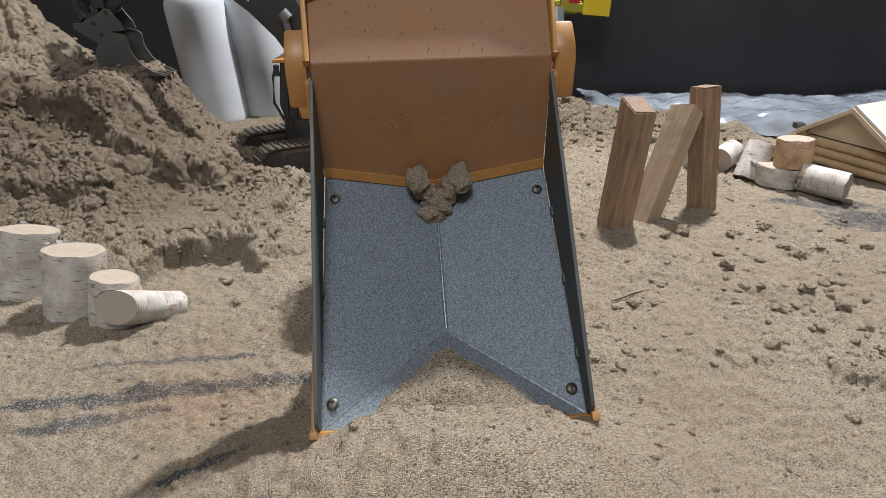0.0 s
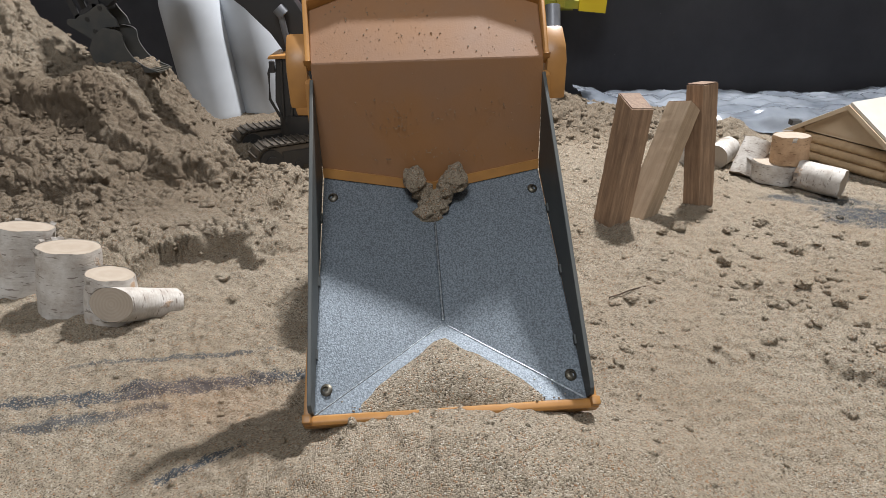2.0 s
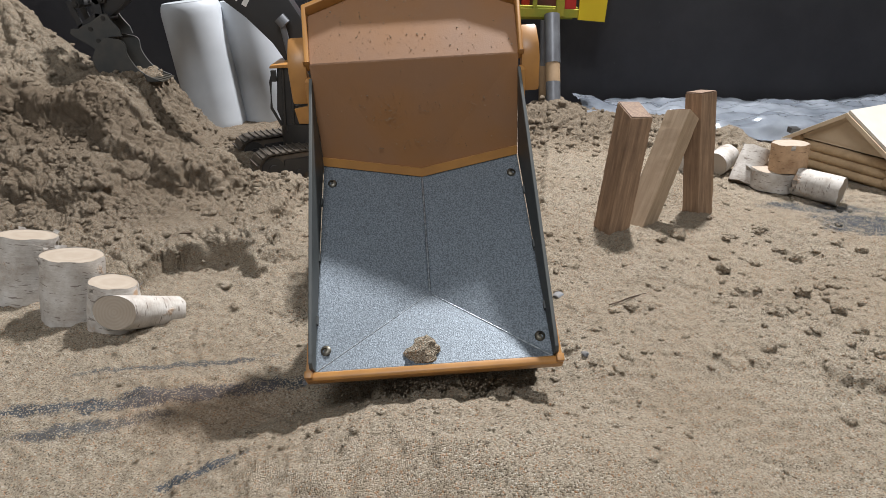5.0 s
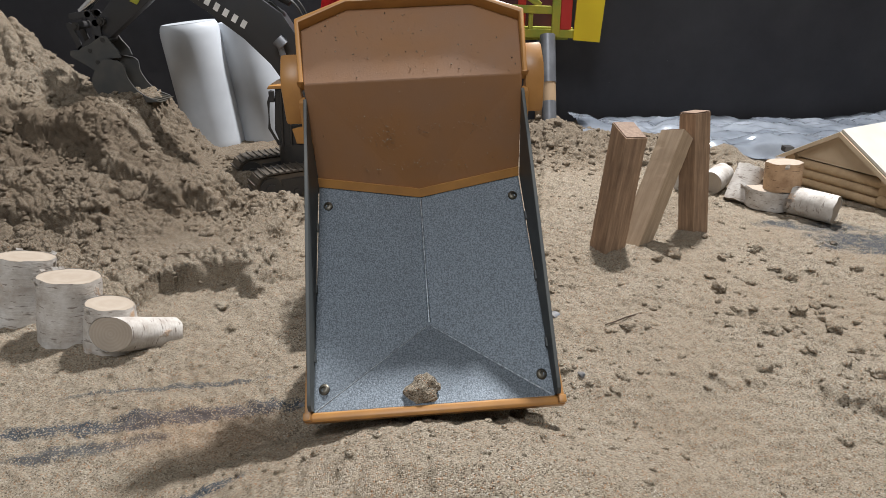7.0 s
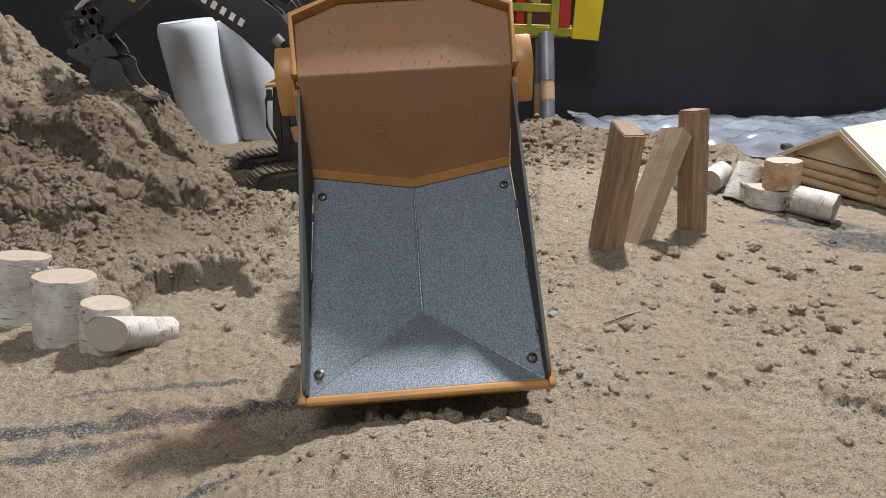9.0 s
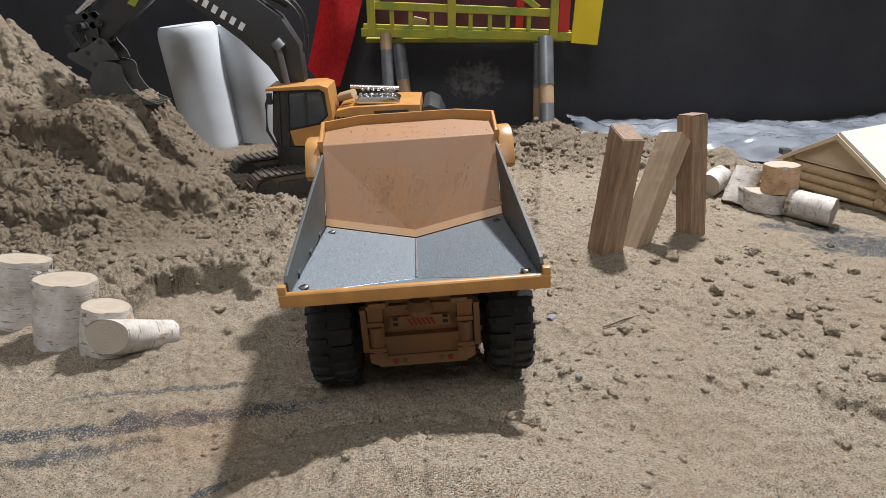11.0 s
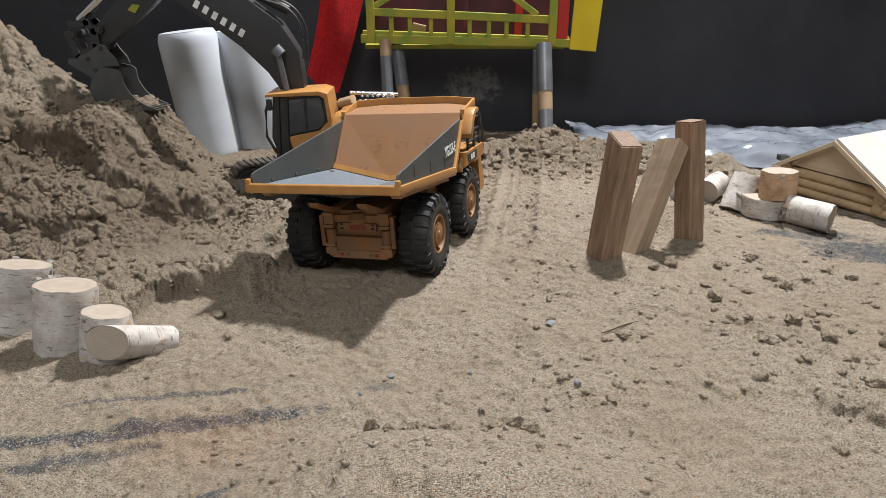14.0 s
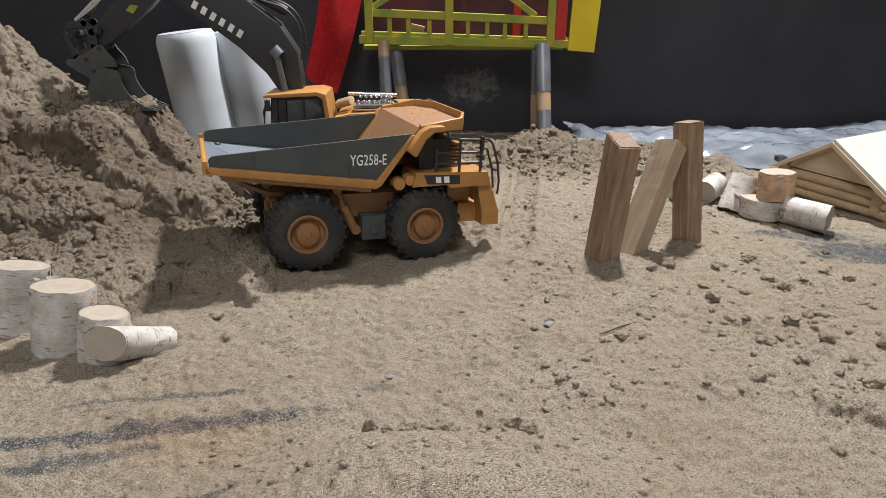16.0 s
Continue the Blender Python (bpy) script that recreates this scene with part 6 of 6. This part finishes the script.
def make_crumbs():
    """Loose crumbs and lumps of damp sand, strewn thick over the dug pile and thin elsewhere."""
    rs = random.Random(12)
    kinds = []
    for k in range(16):
        bm = clod_points(rs, 1.0, 2 if k < 8 else 1)
        bm.verts.ensure_lookup_table()
        kinds.append((np.array([v.co[:] for v in bm.verts]), np.array([[v.index for v in f.verts] for f in bm.faces])))
        bm.free()
    gen = np.random.RandomState(14)
    # x and y span, how many, least and most radius, how rare the large ones are, sink
    STREWN = ((-0.80, -0.12, 0.54, 1.04, 9500, 0.0009, 0.0050, 5.0), (0.0, 0.42, 0.93, 1.16, 900, 0.0012, 0.0070, 3.0), (0.06, 0.66, 0.38, 0.95, 4200, 0.0006, 0.0040, 8.0),
              (-0.42, 0.42, 0.27, 0.64, 7500, 0.00042, 0.0022, 8.0), (-0.16, 0.16, 0.24, 0.36, 700, 0.0005, 0.0028, 8.0))
    xs, ys, rr = [], [], []
    for k, (x0, x1, y0, y1, n, r0, r1, rare) in enumerate(STREWN):
        x, y = gen.uniform(x0, x1, n), gen.uniform(y0, y1, n)
        r = r0 + (r1 - r0) * gen.rand(n) ** rare
        keep = gen.rand(n) < 0.30 + 1.3 * np.clip(field(x, y, 12, 5) + 0.32, 0, 1)
        if k == 0:
            slab = bump(x, y, -0.285, 0.610, 0.075, 0.040)
            keep &= (x < -0.13 - 0.07 * np.maximum(0, 0.66 - y) / 0.12) & (gen.rand(n) > 0.85 * slab) & ~((x < -0.59) & (y > 0.84) & (gen.rand(n) > 0.2))
        xs.append(x[keep]), ys.append(y[keep]), rr.append(r[keep])
    at, rad = sand_surface(np.concatenate(xs), np.concatenate(ys)), np.concatenate(rr)
    V, F, off = [], [], 0
    for p, r in zip(at, rad):
        v, f = kinds[rs.randrange(8) if r > 0.0018 else 8 + rs.randrange(8)]
        a = rs.uniform(0, 6.28)
        c, s = math.cos(a), math.sin(a)
        V.append(np.stack([v[:, 0] * c - v[:, 1] * s, v[:, 0] * s + v[:, 1] * c, v[:, 2]], -1) * r + p + np.array([0, 0, r * 0.15]))
        F.append(f + off)
        off += len(v)
    me = bpy.data.meshes.new("sand_crumbs")
    me.from_pydata(np.concatenate(V).tolist(), [], np.concatenate(F).tolist())
    me.shade_smooth()
    me.materials.append(SAND)
    tagged(new("sand_crumbs", me), "loose crumbs and lumps of damp sand", "sand crumbs", kind="stuff")


make_crumbs()


def make_clod(x, y, r, seed):
    rs = random.Random(seed)
    ob = part("sand_clod", clod_points(rs, r, 3), SAND, smooth=True)
    ob.location = (x, y, lie(x, y) + r * 0.28)
    return tagged(ob, "damp brown clod of sand on the ground", "clod", "clods on the open sand")


CLODS = [(0.252, 0.545, 0.0075), (0.262, 0.468, 0.0062), (0.285, 0.480, 0.0050), (0.302, 0.500, 0.0055), (0.335, 0.515, 0.0048), (0.243, 0.500, 0.0040),
         (0.255, 0.575, 0.0050), (0.288, 0.560, 0.0046), (0.330, 0.570, 0.0060), (0.385, 0.600, 0.0050), (0.360, 0.455, 0.0080), (0.395, 0.470, 0.0100),
         (0.118, 0.384, 0.0042), (0.098, 0.545, 0.0036), (0.252, 0.332, 0.0036), (0.330, 0.645, 0.0060), (0.235, 0.622, 0.0065), (0.215, 0.612, 0.0055),
         (-0.012, 0.329, 0.0045), (0.052, 0.322, 0.0050), (-0.035, 0.336, 0.0040), (-0.180, 0.475, 0.0055), (-0.200, 0.515, 0.0065), (0.026, 0.374, 0.0030),
         (0.150, 0.478, 0.0046), (0.310, 0.395, 0.0055), (0.335, 0.372, 0.0070), (0.280, 0.435, 0.0045)]
for k, c in enumerate(CLODS):
    make_clod(*c, 100 + k)
ROLL = random.Random(77)
for k in range(48):
    make_clod(ROLL.gauss(0.29, 0.075), ROLL.uniform(0.36, 0.66), 0.0014 + 0.0042 * ROLL.random() ** 2.2, 200 + k)


def make_pebble(x, y, r, seed):
    rs = random.Random(seed)
    ob = part("pebble", clod_points(rs, r, 2), PEBBLE, smooth=True)
    ob.location = (x, y, lie(x, y) + r * 0.3)
    tagged(ob, "small blue-grey pebble on the sand", "pebble", "pebbles on the sand")


for k, c in enumerate(((0.092, 0.497, 0.0045), (0.098, 0.404, 0.0026), (-0.040, 0.418, 0.0024), (-0.06, 0.395, 0.0020), (0.02, 0.42, 0.0022), (-0.10, 0.37, 0.002))):
    make_pebble(*c, 300 + k)


def make_twig(points, r):
    bm = bmesh.new()
    tube(bm, [(x, y, lie(x, y) + 0.0015) for x, y in points], r, 6)
    tagged(part("twig", bm, TWIG, smooth=True), "thin dry twig on the sand", "twig", "twigs on the sand")


make_twig([(-0.285, 0.585), (-0.272, 0.582), (-0.258, 0.577), (-0.246, 0.574)], 0.0007)
make_twig([(0.132, 0.478), (0.142, 0.486), (0.152, 0.490), (0.168, 0.500)], 0.0006)
make_twig([(-0.36, 0.655), (-0.345, 0.652), (-0.33, 0.648)], 0.0008)

# ---- the load: sand left in the bed ----
def floor_height(x, y):
    tail = 0.1110 - 0.4244 * (x + 0.0885)
    side = 0.0892 - 0.1150 * (x + 0.0343) + abs(y) * 0.205
    return max(tail, side) if x < 0.07 else side


def make_heap(name, label, half, reach, thick, seed):
    bm = bmesh.new()
    rings = []
    nr, na = 22, 48
    for i in range(nr + 1):
        f = i / nr
        ring = []
        for j in range(na + 1):
            a = math.pi * j / na
            wob = 1 + 0.10 * float(fbm(np.array([math.cos(a) * 2]), np.array([seed + a]), 2.0, seed, 2)[0])
            y = half * f * math.cos(a) * wob
            x = -0.0885 + reach * f * (1 - abs(math.cos(a))) ** 0.75 * wob
            t = thick * max(0, 1 - f ** 2.2)
            t *= min(1, 0.12 + (x + 0.0885) / 0.022)
            t += 0.0016 * float(fbm(np.array([x]), np.array([y]), 130, seed, 3)[0]) * min(1, (1 - f) * 5)
            ring.append(bm.verts.new((x, y, floor_height(x, y) + t - 0.0005 * (f == 1))))
        rings.append(ring)
    under = [[bm.verts.new(v.co - Vector((0, 0, v.co.z - floor_height(v.co.x, v.co.y) + 0.0008))) for v in ring] for ring in rings]
    for grid, flip in ((rings, 1), (under, -1)):
        for a, b in zip(grid, grid[1:]):
            for j in range(na):
                bm.faces.new((a[j], a[j + 1], b[j + 1], b[j])[::flip])
    for j in range(na):
        bm.faces.new((rings[-1][j], rings[-1][j + 1], under[-1][j + 1], under[-1][j]))
    for j in (0, na):
        for i in range(nr):
            bm.faces.new((rings[i][j], rings[i + 1][j], under[i + 1][j], under[i][j]))
    bmesh.ops.remove_doubles(bm, verts=bm.verts, dist=0.00005)
    rs = random.Random(seed)
    for _ in range(26):
        a, f = rs.uniform(0, math.pi), rs.uniform(0.1, 0.9)
        y, x = half * f * math.cos(a), -0.0885 + reach * f * (1 - abs(math.cos(a))) ** 0.75
        bmesh.ops.create_icosphere(bm, subdivisions=1, radius=rs.uniform(0.0004, 0.0011), matrix=Matrix.Translation((x, y, floor_height(x, y) + thick * (1 - f ** 2.2))))
    return tagged(part(name, bm, SAND, smooth=True), label, "sand")


SAND_LOAD = make_heap("sand_load", "heap of sand running out of the truck bed", 0.049, 0.046, 0.0115, 31)


def make_dusting():
    """Loose grains fanned out over the tail of the bed."""
    rs = random.Random(37)
    bm = bmesh.new()
    for _ in range(1100):
        x = -0.087 + 0.036 * rs.random() ** 1.6
        y = rs.gauss(-0.004, 0.019 * (1.15 - (x + 0.0885) / 0.040))
        if abs(y) < 0.060:
            r = rs.uniform(0.00025, 0.00060)
            bmesh.ops.create_icosphere(bm, subdivisions=1, radius=r, matrix=Matrix.Translation((x, y, floor_height(x, y) + r * 0.4)))
    return tagged(part("sand_film", bm, SAND), "thin dusting of sand grains at the tail of the bed", "sand")


SAND_FILM = make_dusting()


def make_lump(r, seed):
    ob = part("sand_lump", clod_points(random.Random(seed), r, 3), SAND, smooth=True)
    return tagged(ob, "damp lump of sand sliding down the truck bed", "clod", "lumps of sand in the bed")


# start in the bed, stop at the tail, place of rest on the sand, when it falls
LUMPS = [(make_lump(0.0074, 51), (0.0575, 0.006, 0.0870), (-0.0600, 0.003, 0.1010), (0.004, 0.325), 4.2),
         (make_lump(0.0072, 52), (0.0590, -0.008, 0.0875), (-0.0770, -0.002, 0.1085), (-0.022, 0.335), 4.2),
         (make_lump(0.0074, 53), (0.0500, -0.001, 0.0850), (-0.0790, 0.007, 0.1095), (0.000, 0.338), 7.1),
         (make_lump(0.0075, 54), (0.0630, 0.012, 0.0930), (-0.0850, -0.002, 0.1120), (0.030, 0.330), 3.1),
         (make_lump(0.0070, 55), (0.0430, 0.004, 0.0830), (-0.0860, 0.004, 0.1120), (-0.045, 0.336), 3.1),
         (make_lump(0.0073, 56), (0.0625, -0.015, 0.0935), (-0.0840, 0.001, 0.1120), (0.050, 0.338), 3.1)]


# ---- what moves: seconds, x, y, z, heading, nose up, lean, bed tilt ----
DRIVE = [
    (0, -0.0054, 0.3666, -0.0030, 95.05, 0.03, -1.22, 44.28),
    (0.5, -0.0057, 0.3659, -0.0018, 94.67, -0.03, -1.29, 29.48),
    (0.7, -0.0057, 0.3659, -0.0017, 94.63, -0.04, -1.23, 25.31),
    (1, -0.0057, 0.3659, -0.0016, 94.61, -0.05, -1.21, 23.52),
    (1.5, -0.0057, 0.3669, -0.0026, 94.42, -0.01, -1.41, 34.42),
    (2, -0.0059, 0.3661, -0.0024, 94.68, -0.00, -1.23, 37.37),
    (2.5, -0.0078, 0.3874, -0.0016, 94.62, -0.02, -1.89, 36.39),
    (3, -0.0096, 0.3926, -0.0018, 94.35, -0.01, -1.96, 36.68),
    (3.5, -0.0117, 0.4313, -0.0013, 92.79, -0.02, -3.19, 37.11),
    (4, -0.0132, 0.4291, -0.0014, 93.50, -0.02, -2.63, 36.64),
    (4.2, -0.0140, 0.4243, -0.0044, 93.39, 0.02, -2.65, 35.88),
    (5.2, -0.0123, 0.4150, -0.0036, 93.38, 0.02, -2.83, 40.23),
    (6.3, -0.0105, 0.4056, -0.0028, 93.37, 0.02, -3.01, 44.57),
    (6.5, -0.0116, 0.4040, -0.0027, 94.01, 0.02, -2.14, 44.06),
    (7, -0.0115, 0.4045, -0.0028, 93.83, 0.02, -2.24, 44.44),
    (7.1, -0.0115, 0.4045, -0.0028, 93.83, 0.02, -2.24, 44.44),
    (7.2, -0.0112, 0.3978, -0.0027, 93.97, 0.02, -2.15, 44.65),
    (7.3, -0.0095, 0.3641, -0.0022, 94.69, 0.02, -1.68, 45.68),
    (7.4, -0.0088, 0.3495, -0.0020, 95.01, 0.02, -1.48, 46.13),
    (7.5, -0.0087, 0.3484, -0.0020, 95.03, 0.02, -1.46, 46.16),
    (8, -0.0090, 0.3492, -0.0025, 94.95, 0.02, -1.44, 46.28),
    (8.5, -0.0087, 0.3500, -0.0024, 94.94, 0.02, -1.42, 46.30),
    (8.7, -0.0087, 0.3500, -0.0024, 94.94, 0.02, -1.42, 46.30),
    (8.8, -0.0091, 0.3547, -0.0023, 94.87, 0.02, -1.50, 46.15),
    (8.9, -0.0127, 0.3999, -0.0010, 94.17, -0.00, -2.33, 44.73),
    (9, -0.0141, 0.4165, -0.0005, 93.92, -0.01, -2.63, 44.21),
    (9.2, -0.0154, 0.4216, -0.0011, 93.66, -0.00, -2.77, 44.76),
    (9.7, -0.0154, 0.4216, -0.0011, 93.66, -0.00, -2.77, 34.00),
    (10.3, -0.0150, 0.4184, 0.0014, 93.31, -0.95, -3.05, 17.00),
    (10.9, -0.0146, 0.4159, 0.0034, 93.03, -1.71, -3.28, 3.00),
    (11.3, -0.0145, 0.4153, 0.0039, 92.96, -1.90, -3.34, 0.00),
    (11.8, -0.0147, 0.4173, 0.0036, 92.97, -1.80, -3.34, 0.00),
    (11.95, -0.0161, 0.4355, 0.0009, 93.10, -0.87, -3.30, 0.00),
    (12.1, -0.0186, 0.4658, -0.0036, 93.31, 0.67, -3.23, 0.00),
    (12.3, -0.0233, 0.5356, -0.0028, 95.50, -1.13, -3.95, 0.00),
    (12.5, -0.0352, 0.6065, 0.0010, 97.13, -3.02, -2.47, 0.00),
    (12.8, -0.0358, 0.6150, 0.0011, 97.95, -3.01, -3.10, 0.00),
    (12.9, -0.0410, 0.6143, -0.0005, 94.46, -2.81, -3.32, 0.00),
    (13, -0.0488, 0.6132, -0.0029, 89.23, -2.52, -3.66, 0.00),
    (13.1, -0.0608, 0.6247, -0.0066, 80.95, -2.53, -4.21, 0.00),
    (13.2, -0.0672, 0.6309, -0.0085, 76.55, -2.54, -4.50, 0.00),
    (13.3, -0.0682, 0.6318, -0.0088, 75.88, -2.54, -4.54, 0.00),
    (13.7, -0.0689, 0.6272, -0.0073, 75.82, -2.15, -4.27, 0.00),
    (14.1, -0.0789, 0.6325, -0.0083, 69.46, -2.05, -4.56, 0.00),
    (14.3, -0.0961, 0.6348, -0.0097, 59.67, -2.27, -5.03, 0.00),
    (14.5, -0.1150, 0.6473, -0.0127, 49.92, -0.72, -3.65, 0.00),
    (15, -0.1334, 0.6688, -0.0148, 29.21, 0.31, -3.95, 0.00),
    (15.5, -0.1375, 0.6839, -0.0183, 15.79, 1.16, -5.50, 0.00),
    (16, -0.1604, 0.6743, -0.0034, 20.22, -3.19, -2.28, 0.00),
]


def truck_pose(r):
    return pose(r[1], r[2], r[3], 0, 0, r[4]) @ pose(0, 0, 0, 0, -r[5], 0) @ pose(0, 0, 0, r[6], 0, 0)


def bed_pose(r):
    return pose(*PIVOT, 0, -r[7], 0)


def drive_at(t):
    for a, b in zip(DRIVE, DRIVE[1:]):
        if a[0] <= t <= b[0]:
            f = (t - a[0]) / (b[0] - a[0])
            return [t] + [a[i] + (b[i] - a[i]) * f for i in range(1, 8)]


def carried(ob, stops):
    """Rows for what lies in the bed: stops of (seconds, x, y, z) in the truck's space, or the pose of a place on the sand."""
    rows = []
    for t, p in stops:
        if isinstance(p, Matrix):
            rows.append((t, p))
        else:
            r = drive_at(t)
            rows.append((t, truck_pose(r) @ bed_pose(r) @ Matrix.Translation(Vector(p) - PIVOT)))
    walk(ob, rows)


def motions():
    walk(TRUCK, [(r[0], truck_pose(r)) for r in DRIVE])
    walk(BED, [(r[0], bed_pose(r)) for r in DRIVE])
    # wheels roll by the way gone along the heading
    roll, turned = 0.0, [(DRIVE[0][0], 0.0)]
    for a, b in zip(DRIVE, DRIVE[1:]):
        h = radians((a[4] + b[4]) / 2)
        roll += math.degrees(((b[1] - a[1]) * math.cos(h) + (b[2] - a[2]) * math.sin(h)) / R_WHEEL)
        turned.append((b[0], roll))
    for w in WHEELS:
        x, y, z = w.location
        rows = []
        for (t0, a0), (t1, a1) in zip(turned, turned[1:]):
            n = max(1, math.ceil(abs(a1 - a0) / 60))
            rows += [(t0 + (t1 - t0) * k / n, pose(x, y, z, 0, a0 + (a1 - a0) * k / n, 0)) for k in range(n)]
        rows.append((turned[-1][0], pose(x, y, z, 0, turned[-1][1], 0)))
        walk(w, rows)
    # sand runs out of the bed on to the heap
    ride = [0.0, 0.5, 0.7, 1.0, 1.5, 2.0, 2.2]
    o = Vector((0, 0, 0))
    carried(SAND_LOAD, [(t, o) for t in ride + [2.5, 2.6]] + [(2.8, Vector((-0.002, 0, -0.004))), (3.0, Vector((-0.003, 0, -0.008))), (3.3, pose(0.0, 0.300, -0.075, 0, 0, 90)), (16.0, pose(0.0, 0.300, -0.075, 0, 0, 90))])
    carried(SAND_FILM, [(t, o) for t in ride + [2.5, 3.0, 3.5, 4.0, 4.2]] + [(5.0, Vector((-0.02, 0, -0.006))), (5.4, pose(0.01, 0.305, -0.09, 0, 0, 90)), (16.0, pose(0.01, 0.305, -0.09, 0, 0, 90))])
    for k, (ob, p, q, rest, leave) in enumerate(LUMPS):
        rows = [(t, Vector(p)) for t in ride + [2.4]] + [(2.7, Vector(p).lerp(Vector(q), 0.35)), (2.9, Vector(p).lerp(Vector(q), 0.85)), (3.05, Vector(q))]
        rows += [(t, Vector(q)) for t in (3.5, 4.0, 4.2, 5.2, 6.3, 6.5, 7.0, 7.1) if 3.05 < t <= leave]
        x, y = rest
        ground = pose(x, y, lie(x, y) + 0.002, 20 * k, 10, 70 * k)
        rows += [(leave + 0.2, ground), (16.0, ground)]
        carried(ob, rows)


motions()
